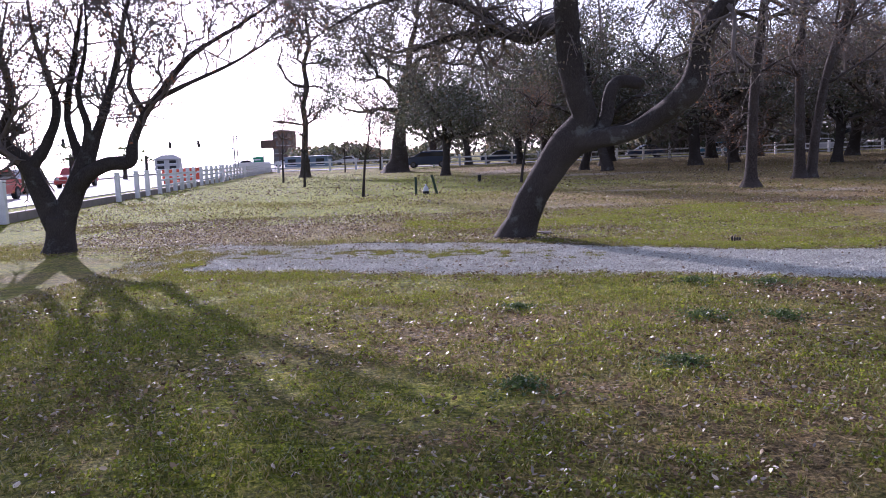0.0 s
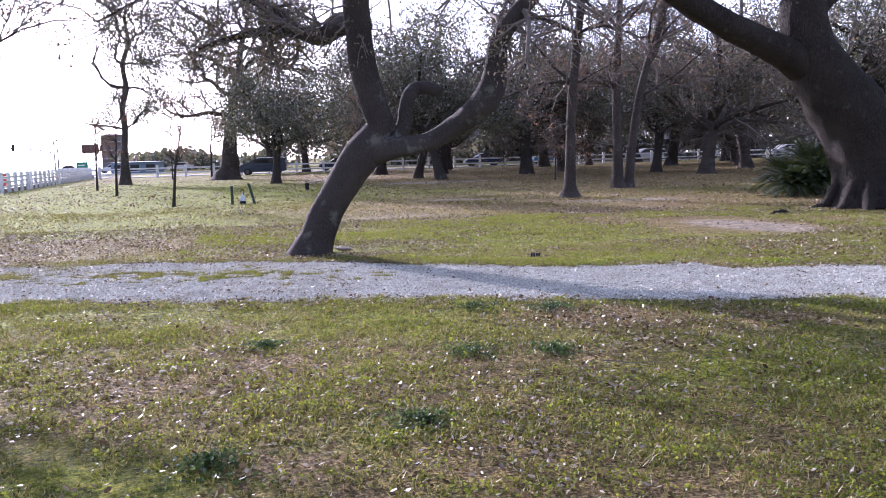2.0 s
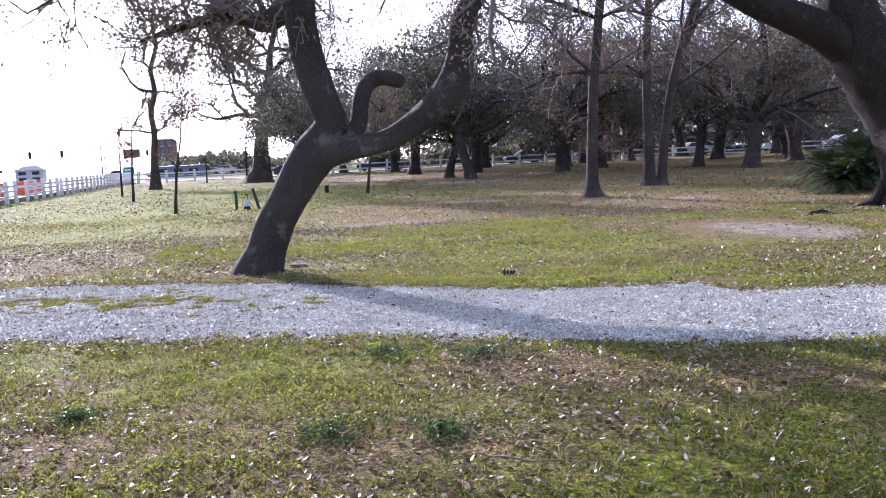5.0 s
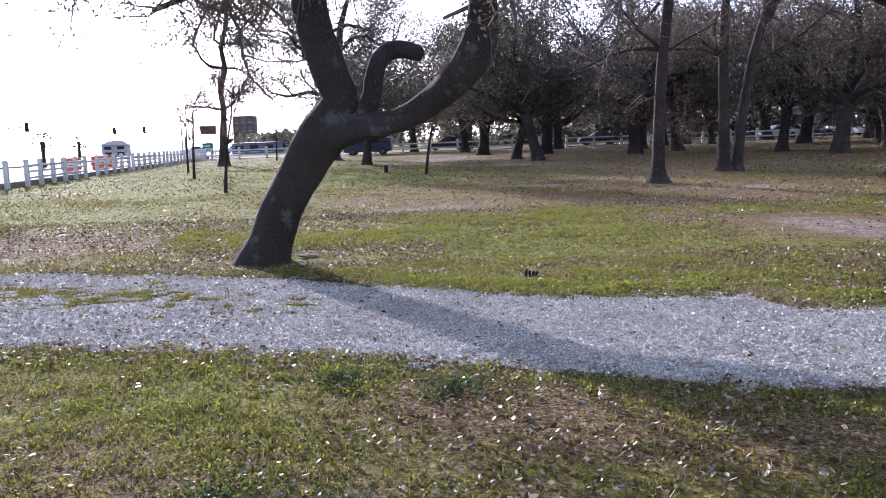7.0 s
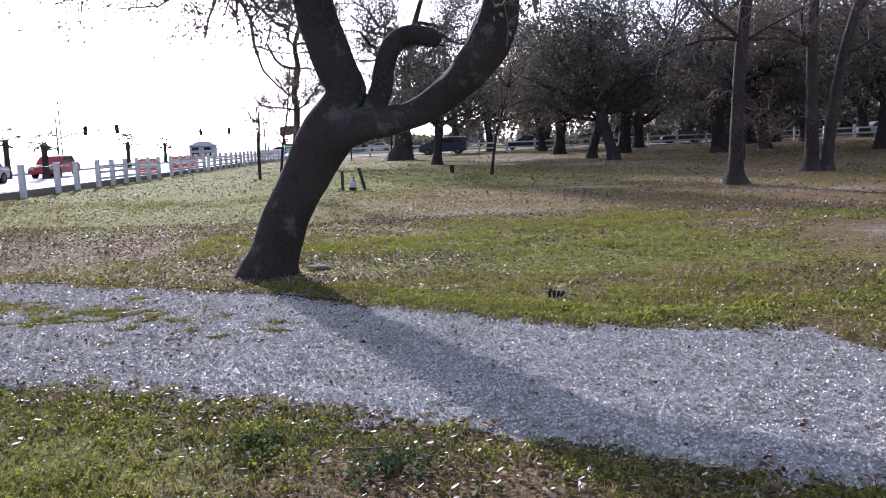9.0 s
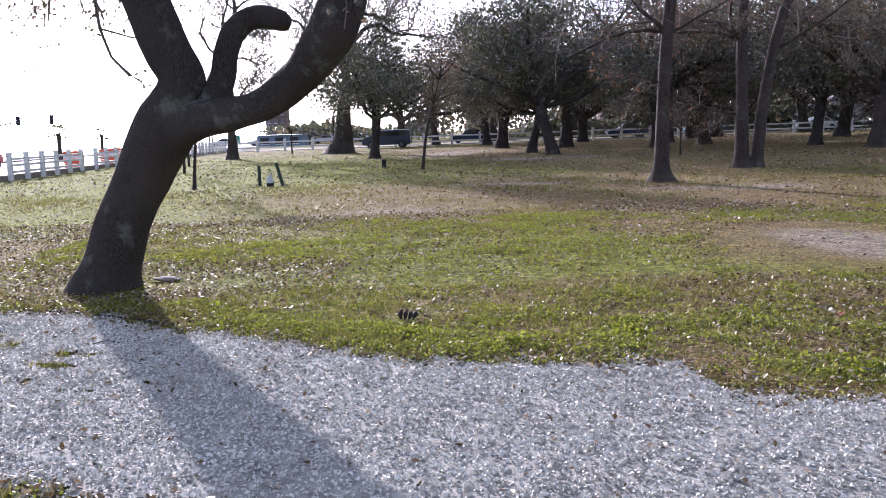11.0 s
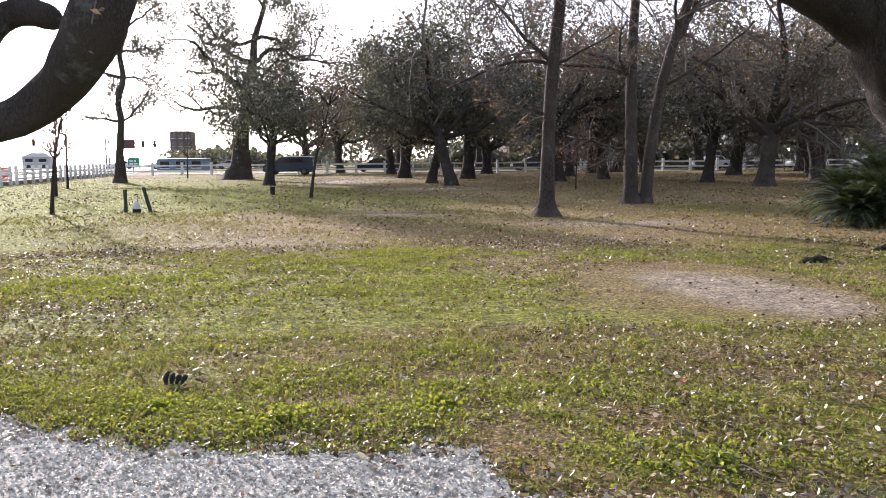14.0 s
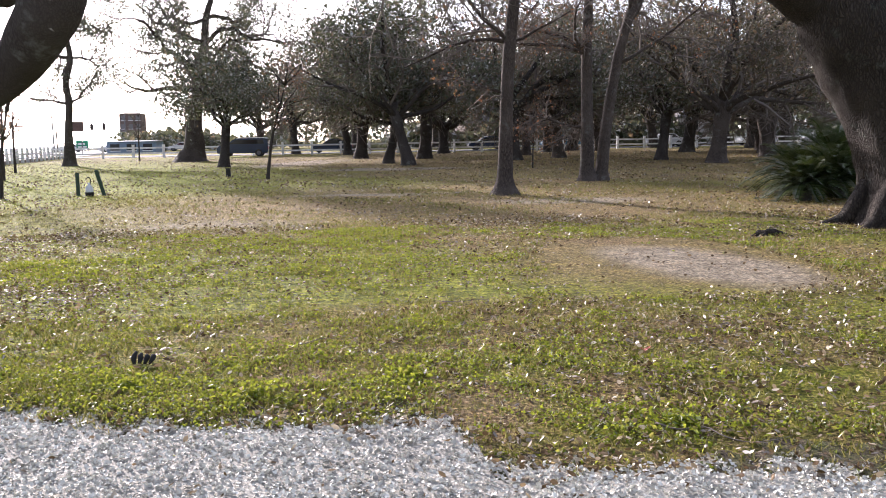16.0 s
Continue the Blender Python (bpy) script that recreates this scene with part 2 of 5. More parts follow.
M_PATH = plain("crushed_shell_path", (0.36, 0.35, 0.305), 0.9, vary=0.5, scale=7.0, bumpy=0.8)
M_VERGE = verge_material()
M_WHITE = plain("white_painted_concrete", (0.72, 0.72, 0.71), 0.7, vary=0.16, scale=3)
M_KERB = plain("weathered_concrete", (0.25, 0.215, 0.185), 0.85, vary=0.2, scale=3)
# Sky-reflecting sheet for the white haze past the road; the water is assumed.
M_HAZE_WATER = plain("haze_water", (0.22, 0.25, 0.27), 0.22, vary=0.15, scale=0.05, bumpy=0.6)
M_ROAD = plain("pale_concrete_road", (0.42, 0.40, 0.38), 0.8, vary=0.12, scale=0.5)
M_ASPHALT = plain("worn_pale_street", (0.11, 0.11, 0.11), 0.85, vary=0.2, scale=0.7)
M_NAVY = plain("navy_car_paint", (0.02, 0.035, 0.07), 0.25, vary=0.05, bumpy=0)
M_SILVER = plain("silver_car_paint", (0.55, 0.55, 0.56), 0.3, vary=0.05, bumpy=0)
M_RED = plain("red_car_paint", (0.42, 0.04, 0.03), 0.3, vary=0.05, bumpy=0)
M_CARWHITE = plain("white_car_paint", (0.75, 0.75, 0.75), 0.3, vary=0.05, bumpy=0)
M_CARBLUE = plain("teal_car_paint", (0.03, 0.16, 0.26), 0.3, vary=0.05, bumpy=0)
M_GLASS = plain("dark_car_glass", (0.015, 0.018, 0.02), 0.05, vary=0.05, bumpy=0)
M_TYRE = plain("tyre_rubber", (0.02, 0.02, 0.02), 0.9)
M_STEEL = plain("galvanised_steel", (0.14, 0.14, 0.145), 0.6, 0.2)
M_GREENPOST = plain("dark_green_post_paint", (0.018, 0.045, 0.024), 0.6)
M_SIGNGREEN = plain("green_sign", (0.01, 0.20, 0.10), 0.5, vary=0.08)
M_SIGNBROWN = plain("brown_sign", (0.10, 0.06, 0.045), 0.7)
M_BLACK = plain("black_plastic", (0.012, 0.012, 0.012), 0.85)
M_PALM = leafy("palm_fronds", [(0.0, (0.012, 0.026, 0.008)), (0.6, (0.030, 0.055, 0.016)), (1.0, (0.10, 0.12, 0.04))], 0.3, 0.5, 0.02)
M_ORANGE = plain("orange_barrier", (0.70, 0.12, 0.05), 0.6)
M_STUCCO = plain("pale_stucco", (0.55, 0.52, 0.48), 0.85, vary=0.1, scale=1)
M_BRICK = plain("brown_facade", (0.14, 0.10, 0.085), 0.85, vary=0.15, scale=0.5)
M_BLUEWALL = plain("blue_facade", (0.16, 0.22, 0.29), 0.7, vary=0.1, scale=0.5)
M_ROOF = plain("grey_roof", (0.16, 0.15, 0.15), 0.85)
M_JUG = plain("clear_plastic_jug", (0.55, 0.58, 0.60), 0.15, vary=0.1)


# ---------------------------------------------------------------- helpers
def mesh_of(name, verts, faces, material, smooth=True):
    me = bpy.data.meshes.new(name)
    me.from_pydata([tuple(v) for v in verts] if not isinstance(verts, np.ndarray) else verts.tolist(), [], faces if isinstance(faces, list) else faces.tolist())
    me.materials.append(material)
    if smooth:
        me.polygons.foreach_set("use_smooth", [True] * len(me.polygons))
    me.update()
    return me


def part(name, bm, material, parent, label=""):
    """One mesh object under a thing or a part; bm is a bmesh or (verts, faces)."""
    if isinstance(bm, tuple):
        me = mesh_of(name, bm[0], bm[1], material, len(bm) < 3)
    else:
        me = bpy.data.meshes.new(name)
        bm.to_mesh(me)
        bm.free()
        me.materials.append(material)
    ob = new(name, me)
    ob.parent = parent
    if label:
        tagged(ob, label)
    return ob


def thing(name, label, category, at=(0, 0, 0), turn=0, group="", kind=""):
    ob = new(name)
    ob.empty_display_size = 0.2
    ob.matrix_basis = pose(*at, 0, 0, turn)
    return tagged(ob, label, category, group, kind)


def box(bm, x0, y0, z0, x1, y1, z1, bevel=0.0):
    r = bmesh.ops.create_cube(bm, size=1)
    for v in r["verts"]:
        v.co = Vector(((x0 + x1) / 2 + v.co.x * (x1 - x0), (y0 + y1) / 2 + v.co.y * (y1 - y0), (z0 + z1) / 2 + v.co.z * (z1 - z0)))
    if bevel:
        es = list({e for v in r["verts"] for e in v.link_edges})
        bmesh.ops.bevel(bm, geom=es, offset=bevel, segments=2, affect="EDGES", profile=0.6)
    return bm


def boxed(*a, **k):
    return box(bmesh.new(), *a, **k)


def rod(bm, p, q, r0, r1=None, sides=10):
    p, q = Vector(p), Vector(q)
    d = q - p
    m = Matrix.Translation((p + q) / 2) @ d.to_track_quat("Z", "Y").to_matrix().to_4x4()
    bmesh.ops.create_cone(bm, cap_ends=True, segments=sides, radius1=r0, radius2=r0 if r1 is None else r1, depth=d.length, matrix=m)
    return bm


def smooth_path(pts, per=6):
    """Catmull-Rom through rows (x, y, z, radius)."""
    p = np.array(pts, float)
    p = np.vstack([2 * p[0] - p[1], p, 2 * p[-1] - p[-2]])
    out = []
    for i in range(1, len(p) - 2):
        for t in np.linspace(0, 1, per, endpoint=False):
            a, b, c, d = p[i - 1], p[i], p[i + 1], p[i + 2]
            out.append(0.5 * (2 * b + (c - a) * t + (2 * a - 5 * b + 4 * c - d) * t * t + (3 * b - a - 3 * c + d) * t ** 3))
    out.append(p[-2])
    return np.array(out)


def tube(path, sides=8, rough=0.0, freq=3.0, closed=True):
    """A limb along rows (x, y, z, radius); rough: how uneven its skin is."""
    path = np.asarray(path, float)
    pts, rad = path[:, :3], np.maximum(path[:, 3], 0.002)
    n = len(pts)
    tan = np.gradient(pts, axis=0)
    tan /= np.linalg.norm(tan, axis=1)[:, None] + 1e-9
    u = np.cross(tan[0], (0.31, 0.95, 0.05) if abs(tan[0][2]) > 0.6 else (0, 0, 1))
    u /= np.linalg.norm(u)
    ang = np.linspace(0, 2 * np.pi, sides, endpoint=False)
    verts = np.empty((n * sides, 3))
    for i in range(n):
        u = u - tan[i] * np.dot(u, tan[i])
        u /= np.linalg.norm(u) + 1e-9
        w = np.cross(tan[i], u)
        ring = np.outer(np.cos(ang), u) + np.outer(np.sin(ang), w)
        k = np.ones(sides)
        if rough:
            for j in range(sides):
                q = Vector(pts[i] * 0.6 + ring[j] * rad[i])
                k[j] = 1 + rough * (noise.noise(q * freq) + 0.5 * noise.noise(q * freq * 2.7) + 0.3 * noise.noise(Vector((q.x * 9, q.y * 9, q.z * 2))))
        verts[i * sides:(i + 1) * sides] = pts[i] + ring * (rad[i] * k)[:, None]
    a = np.arange(n - 1)[:, None] * sides
    j = np.arange(sides)[None, :]
    jn = (j + 1) % sides
    faces = np.stack([a + j, a + jn, a + sides + jn, a + sides + j], -1).reshape(-1, 4).tolist()
    if closed:
        faces += [list(range(sides))[::-1], list(range((n - 1) * sides, n * sides))]
    return verts, faces


def joined(pieces):
    vs, fs, off = [], [], 0
    for v, f in pieces:
        vs.append(v)
        fs += [[i + off for i in q] for q in f]
        off += len(v)
    return np.vstack(vs), fs


def blades(centres, size, rng, aspect=0.5, flat=0.0, bend=0.25):
    """Leaf blades, each a folded pair of triangles pairs, at the centres."""
    n = len(centres)
    c = np.asarray(centres, float)
    s = (size * rng.uniform(0.6, 1.4, n))[:, None]
    d = rng.normal(size=(n, 3))
    d[:, 2] *= (1 - flat)
    d /= np.linalg.norm(d, axis=1)[:, None]
    e = rng.normal(size=(n, 3))
    e[:, 2] *= (1 - flat)
    w = e - d * np.sum(e * d, 1)[:, None]
    w /= np.linalg.norm(w, axis=1)[:, None]
    nn = np.cross(d, w)
    nn *= np.where(nn[:, 2] < 0, -1, 1)[:, None]
    verts = np.empty((n * 4, 3))
    verts[0::4] = c - d * s * 0.5
    verts[1::4] = c + w * s * aspect * 0.5 + nn * s * bend * 0.5
    verts[2::4] = c + d * s * 0.5
    verts[3::4] = c - w * s * aspect * 0.5 + nn * s * bend * 0.5
    i = np.arange(n)[:, None] * 4
    faces = np.concatenate([i + [0, 1, 2], i + [0, 2, 3]], 1).reshape(-1, 3)
    return verts, faces.tolist()


def oval_leaves(centres, size, rng, flat=0.6, curl=0.7):
    """Oval leaves folded and curled along the midrib, lying as they fell."""
    n = len(centres)
    c = np.asarray(centres, float)
    s = (size * rng.uniform(0.55, 1.5, n))[:, None]
    d = rng.normal(size=(n, 3))
    d[:, 2] *= 1 - flat
    d /= np.linalg.norm(d, axis=1)[:, None]
    e = rng.normal(size=(n, 3))
    e[:, 2] *= 1 - flat
    w = e - d * np.sum(e * d, 1)[:, None]
    w /= np.linalg.norm(w, axis=1)[:, None]
    up = np.cross(d, w)
    up *= np.where(up[:, 2] < 0, -1, 1)[:, None]
    k = curl * rng.uniform(-0.4, 1.0, n)[:, None]
    wide = rng.uniform(0.16, 0.30, n)[:, None]
    v = np.empty((n * 6, 3))
    v[0::6] = c - d * s * 0.5 + up * s * k * 0.3
    v[1::6] = c - d * s * 0.2 - w * s * wide + up * s * k * 0.35
    v[2::6] = c + d * s * 0.2 - w * s * wide * 0.9 + up * s * k * 0.25
    v[3::6] = c + d * s * 0.5 + up * s * k * 0.45
    v[4::6] = c + d * s * 0.2 + w * s * wide + up * s * k * 0.35
    v[5::6] = c - d * s * 0.2 + w * s * wide * 0.9 + up * s * k * 0.2
    i = np.arange(n)[:, None] * 6
    return v, np.concatenate([i + [0, 1, 2, 3], i + [0, 3, 4, 5]], 1).reshape(-1, 4).tolist()


def sprout(rng, p, d, length, r, level, spec, segs, tips):
    n = max(3 if level < spec["levels"] else 2, int(length / spec["step"]))
    pts = [np.array([*p, r])]
    d = np.array(d, float)
    dirs = [d]
    for i in range(n):
        d = d + rng.normal(0, spec["wander"], 3) + np.array([0, 0, spec["lift"] * (1 if level else 0.6)])
        d /= np.linalg.norm(d)
        p = p + d * length / n
        pts.append(np.array([*p, r * (1 - 0.62 * (i + 1) / n)]))
        dirs.append(d)
    segs.append((level, np.array(pts)))
    if level >= spec["levels"]:
        tips.extend([q[:3] for q in pts[1:]])
        return
    k = rng.integers(*spec["kids"])
    for j in range(k):
        f = spec["bare"] + (1 - spec["bare"]) * (j + rng.uniform(0.2, 0.9)) / k
        i = min(n, int(f * n))
        a = rng.normal(size=3)
        a -= dirs[i] * np.dot(a, dirs[i])
        a /= np.linalg.norm(a)
        th = radians(rng.uniform(*spec["angle"]))
        cd = dirs[i] * math.cos(th) + a * math.sin(th)
        sprout(rng, pts[i][:3], cd, length * rng.uniform(*spec["shrink"]), pts[i][3] * 0.68, level + 1, spec, segs, tips)


OAK = dict(step=0.7, wander=0.22, lift=0.05, levels=3, kids=(4, 6), bare=0.3, angle=(30, 70), shrink=(0.42, 0.65))


def crown_of(tips, per, spread, size, rng, keep=1.0, floor=0.0, clump=0.0):
    """Leaves round the twigs' tips; clump: the size of the bunches that they gather in, 0 for an even crown."""
    t = np.array(tips)
    t = t[t[:, 2] > floor]
    if clump:
        f = np.array([noise.noise(Vector(q) / clump) for q in t]) + rng.normal(0, 0.08, len(t))
        t = t[f > np.quantile(f, 1 - keep)]
    elif keep < 1:
        t = t[rng.random(len(t)) < keep]
    c = np.repeat(t, per, 0)
    return blades(c + rng.normal(0, spread, c.shape), size, rng, 0.55)


def grown_tree(name, label, seed, trunk, limbs, spec, leaf, per, spread, size, wood=None, keep=1.0, category="tree", group="", rough=0.0, sides=10, twig_r=0.0, floor=0.0, clump=0.0):
    """A tree with its trunk rows, its main limbs (start row index, direction, length, radius) and what grows from them."""
    rng = np.random.default_rng(seed)
    wood = wood or M_BARK_GREY
    root = thing(name, label, category, group=group)
    tr = smooth_path(trunk, 5)
    part("trunk", tube(tr, sides, rough), wood, root)
    twigs, tips = [], []
    for at, d, length, r in limbs:
        segs = []
        start = np.array(trunk[at][:3])
        d = np.array(d, float) / np.linalg.norm(d)
        sprout(rng, start, d, length, r, 0, spec, segs, tips)
        part("limb", tube(segs[0][1], 7, rough), wood, root)
        for k, (lv, pts) in enumerate(segs[1:]):
            if lv > 2 and per > 4 and k % 3 == 0:
                continue
            pts[:, 3] = np.maximum(pts[:, 3], twig_r)
            twigs.append(tube(pts, 4 if lv == 1 else 3, closed=False))
    if twigs:
        tagged(part("twigs", joined(twigs), M_TWIG, root), kind="stuff")
    if per:
        part("crown", (*crown_of(tips, per, spread, size, rng, keep, floor, clump), 0), leaf, root)
    return root


def put(ob, x, y, turn=0, scale=1.0):
    return copy_thing(ob, Matrix.Translation((x, y, height(x, y))) @ Matrix.Rotation(radians(turn), 4, "Z") @ Matrix.Scale(scale, 4))


# ---------------------------------------------------------------- ground
def height(x, y):
    """Gentle unevenness of the lawn."""
    return 0.025 * math.sin(x * 0.55 + 1.3) * math.cos(y * 0.43) + 0.012 * math.sin(x * 1.7 + y * 1.1)


def graded(lo, hi, n, centre, power=2.6):
    t = np.linspace(-1, 1, n)
    c = np.sign(t) * np.abs(t) ** power
    return np.where(c < 0, centre + c * (centre - lo), centre + c * (hi - centre))


gx = graded(-1500, 1500, 150, 2.0)
gy = graded(-400, 2500, 150, 12.0)
gv = [(x, y, height(x, y)) for y in gy for x in gx]
gf = [[j * 150 + i, j * 150 + i + 1, (j + 1) * 150 + i + 1, (j + 1) * 150 + i] for j in range(149) for i in range(149)]
ground = new("ground", mesh_of("ground", gv, gf, M_GROUND))
tagged(ground, "patchy winter lawn with fallen oak leaves and bare soil", "lawn", kind="structure")


EDGE_X = np.arange(-8, 20, 0.02)
FAR_EDGE = np.interp(EDGE_X, (-6, -3.2, -0.7, 1.66, 3.8, 4.7, 6.0, 6.12, 7.5, 12, 19), (15.6, 14.5, 13.7, 12.9, 11.6, 11.15, 10.98, 10.42, 10.2, 8.6, 6.0)).tolist()
NEAR_EDGE = np.interp(EDGE_X, (-6, -3.4, -1.6, 0.0, 1.65, 2.5, 3.7, 4.6, 6.1, 12, 19), (12.3, 11.2, 10.8, 10.3, 9.8, 9.45, 9.1, 8.65, 8.05, 5.6, 2.8)).tolist()


def far_edge(x):
    return FAR_EDGE[max(0, min(1399, int((x + 8) * 50)))]


def near_edge(x):
    return NEAR_EDGE[max(0, min(1399, int((x + 8) * 50)))]


def on_path(x, y):
    """Over 0 inside the shell path, falling off to its ragged edges."""
    q = Vector((x, y, 0))
    rag = 0.20 * noise.noise(q * 1.1) + 0.14 * noise.noise(q * 3.7) + 0.18 * noise.noise(q * 8) + 0.08 * noise.noise(q * 19)
    d = min(far_edge(x) - y, y - near_edge(x)) + rag
    fade = (x + 4.4) * 0.6 + 1.2 * noise.noise(q * 0.9)
    return min(d, fade)


def tussock(x, y):
    """The strip between the wheel tracks, where the lawn breaks through."""
    mid = 0.58 * far_edge(x) + 0.42 * near_edge(x)
    q = Vector((x, y * 1.3, 3.0))
    return 0.6 * noise.noise(q * 2.3) + 0.85 * noise.noise(q * 6.5) + 0.30 - 0.62 * abs(y - mid) - 0.24 * max(0.0, x - 0.8)


STEP = 0.05
pv, pf, idx = [], [], {}
for j in range(int(14 / STEP)):
    for i in range(int(26 / STEP)):
        x, y = -7 + i * STEP, 4.5 + j * STEP
        if not near_edge(x) - 0.5 < y < far_edge(x) + 0.5:
            continue
        if on_path(x + STEP / 2, y + STEP / 2) > 0 and tussock(x, y) < 0.30:
            q = []
            for a, b in ((i, j), (i + 1, j), (i + 1, j + 1), (i, j + 1)):
                if (a, b) not in idx:
                    u, v = -7 + a * STEP, 4.5 + b * STEP
                    idx[(a, b)] = len(pv)
                    w = Vector((u, v, 0))
                    pv.append((u, v, height(u, v) + 0.005 + min(0.008, 0.03 * max(0, on_path(u, v))) + 0.004 * noise.noise(w * 6)))
                q.append(idx[(a, b)])
            pf.append(q)
vv, vf, vi = [], [], {}
for j in range(int(14 / STEP)):
    for i in range(int(26 / STEP)):
        x, y = -7 + i * STEP, 4.5 + j * STEP
        if near_edge(x) - 0.9 < y < far_edge(x) + 0.9 and -0.22 + 0.18 * noise.noise(Vector((x * 1.3, y * 1.3, 9))) < on_path(x, y) < 0.3 or near_edge(x) < y < far_edge(x) and tussock(x, y) > 0.2 and on_path(x, y) > 0:
            q = []
            for a, b in ((i, j), (i + 1, j), (i + 1, j + 1), (i, j + 1)):
                if (a, b) not in vi:
                    u, v = -7 + a * STEP, 4.5 + b * STEP
                    vi[(a, b)] = len(vv)
                    vv.append((u, v, height(u, v) + 0.0035 + 0.003 * noise.noise(Vector((u, v, 0)) * 7)))
                q.append(vi[(a, b)])
            vf.append(q)
verge = new("path_verge", mesh_of("path_verge", vv, vf, M_VERGE))
tagged(verge, "dark bare soil and leaf crumbs along the path's edges", "soil", kind="structure")
path = new("shell_path", mesh_of("shell_path", pv, pf, M_PATH))
tagged(path, "pale crushed-shell path with ragged grassy edges", "path", kind="structure")


# ---------------------------------------------------------------- the leaning oak by the path
def leaning_oak():
    root = thing("live_oak", "leaning live oak with dark bark and hooked limbs beside the path", "tree")
    rng = np.random.default_rng(11)
    trunk = smooth_path([(1.11, 14.28, -0.12, 0.47), (1.14, 14.27, 0.04, 0.36), (1.23, 14.25, 0.28, 0.285), (1.43, 14.16, 0.74, 0.25), (1.75, 14.02, 1.25, 0.265), (2.04, 13.87, 1.62, 0.28), (2.23, 13.72, 1.98, 0.205),
                         (2.16, 13.63, 2.24, 0.205), (2.09, 13.57, 2.48, 0.212), (2.02, 13.52, 2.76, 0.205), (1.96, 13.45, 3.1, 0.195), (1.92, 13.3, 3.5, 0.185), (1.90, 13.1, 4.0, 0.18), (1.95, 12.8, 4.7, 0.16), (2.2, 12.6, 5.6, 0.12), (2.3, 12.5, 6.4, 0.07)], 10)
    part("trunk", tube(trunk, 28, 0.10, 2.2), M_OAK, root)
    limbs = [
        [(2.06, 13.85, 1.58, 0.23), (2.42, 13.62, 1.64, 0.18), (2.74, 13.50, 1.67, 0.155), (3.05, 13.48, 1.76, 0.15), (3.34, 13.36, 1.94, 0.16), (3.57, 13.12, 2.13, 0.18), (3.76, 12.95, 2.36, 0.19), (3.86, 12.95, 2.66, 0.172), (3.93, 12.87, 3.15, 0.135), (4.28, 12.7, 3.62, 0.12), (4.9, 12.5, 4.3, 0.09), (5.5, 12.3, 5.2, 0.05)],
        [(2.48, 13.66, 1.70, 0.15), (2.60, 13.72, 1.98, 0.118), (2.64, 13.76, 2.22, 0.108), (2.70, 13.82, 2.41, 0.108), (2.82, 13.90, 2.53, 0.105), (2.98, 13.88, 2.55, 0.10), (3.14, 13.80, 2.50, 0.095), (3.20, 13.76, 2.46, 0.07)],
        [(1.97, 13.3, 3.40, 0.19), (1.75, 13.9, 3.50, 0.16), (1.42, 14.8, 3.45, 0.14), (1.0, 15.3, 3.62, 0.10), (0.3, 15.8, 3.65, 0.07), (-0.6, 16.2, 3.45, 0.03)],
        [(1.0, 15.3, 3.62, 0.09), (0.5, 15.6, 4.1, 0.07), (-0.3, 15.9, 4.4, 0.05), (-1.3, 16.0, 4.3, 0.035), (-2.2, 16.1, 3.9, 0.015)],
        [(1.9, 12.9, 4.3, 0.17), (1.3, 12.8, 5.0, 0.13), (0.5, 12.9, 5.4, 0.09), (-0.4, 13.1, 5.5, 0.05), (-1.2, 13.3, 5.2, 0.02)],
        [(2.2, 12.6, 5.5, 0.14), (3.0, 12.2, 6.2, 0.10), (4.0, 12.0, 6.8, 0.06), (5.0, 11.8, 7.0, 0.02)],
    ]
    segs, tips = [], []
    spec = dict(step=0.3, wander=0.30, lift=-0.03, levels=2, kids=(3, 6), bare=0.25, angle=(30, 75), shrink=(0.4, 0.65))
    for i, lb in enumerate(limbs):
        p = smooth_path(lb, 8)
        part("limb", tube(p, 18 if i < 2 else 10, 0.12, 2.6), M_OAK, root, "short hooked stub of a limb" if i == 1 else "")
        if i == 1:
            continue
        lo = {0: 0.72, 2: 0.42, 3: 0.15, 4: 0.3, 5: 0.25}[i]
        many = 22 if i in (2, 3) else 9
        for k in range(many):
            q = p[min(len(p) - 1, int(len(p) * (lo + (1 - lo) * (k + 0.5) / many)))]
            d = rng.normal(size=3) + np.array([0, 0, 0.1 if i not in (2, 3) else -0.15])
            sprout(rng, q[:3], d / np.linalg.norm(d), rng.uniform(0.9, 1.7), max(0.018, q[3] * 0.4), 0, spec, segs, tips)
    for k in range(8):
        q = trunk[int(len(trunk) * (0.8 + 0.02 * k))]
        d = rng.normal(size=3)
        sprout(rng, q[:3], d / np.linalg.norm(d), 1.6, 0.03, 0, spec, segs, tips)
    tagged(part("twigs", joined([tube(np.column_stack([s[:, :3], np.maximum(s[:, 3], 0.006)]), 5 if lv == 0 else 3, closed=False) for lv, s in segs]), M_TWIG, root), kind="stuff")
    part("crown", (*crown_of(tips, 6, 0.08, 0.055, rng, 0.75), 0), M_LEAF_MIX, root)
    return root


leaning_oak()


def flat_stone():
    bm = bmesh.new()
    bmesh.ops.create_icosphere(bm, subdivisions=3, radius=1)
    for v in bm.verts:
        v.co = Vector((v.co.x * 0.14, v.co.y * 0.08, v.co.z * 0.025)) * (1 + 0.25 * noise.noise(v.co * 1.7))
    ob = part("flat_stone", bm, M_KERB, None)
    ob.matrix_basis = pose(1.66, 14.55, height(1.66, 14.55) + 0.022, 0, 4, 10)
    tagged(ob, "flat pale stone at the foot of the oak", "stone")


flat_stone()


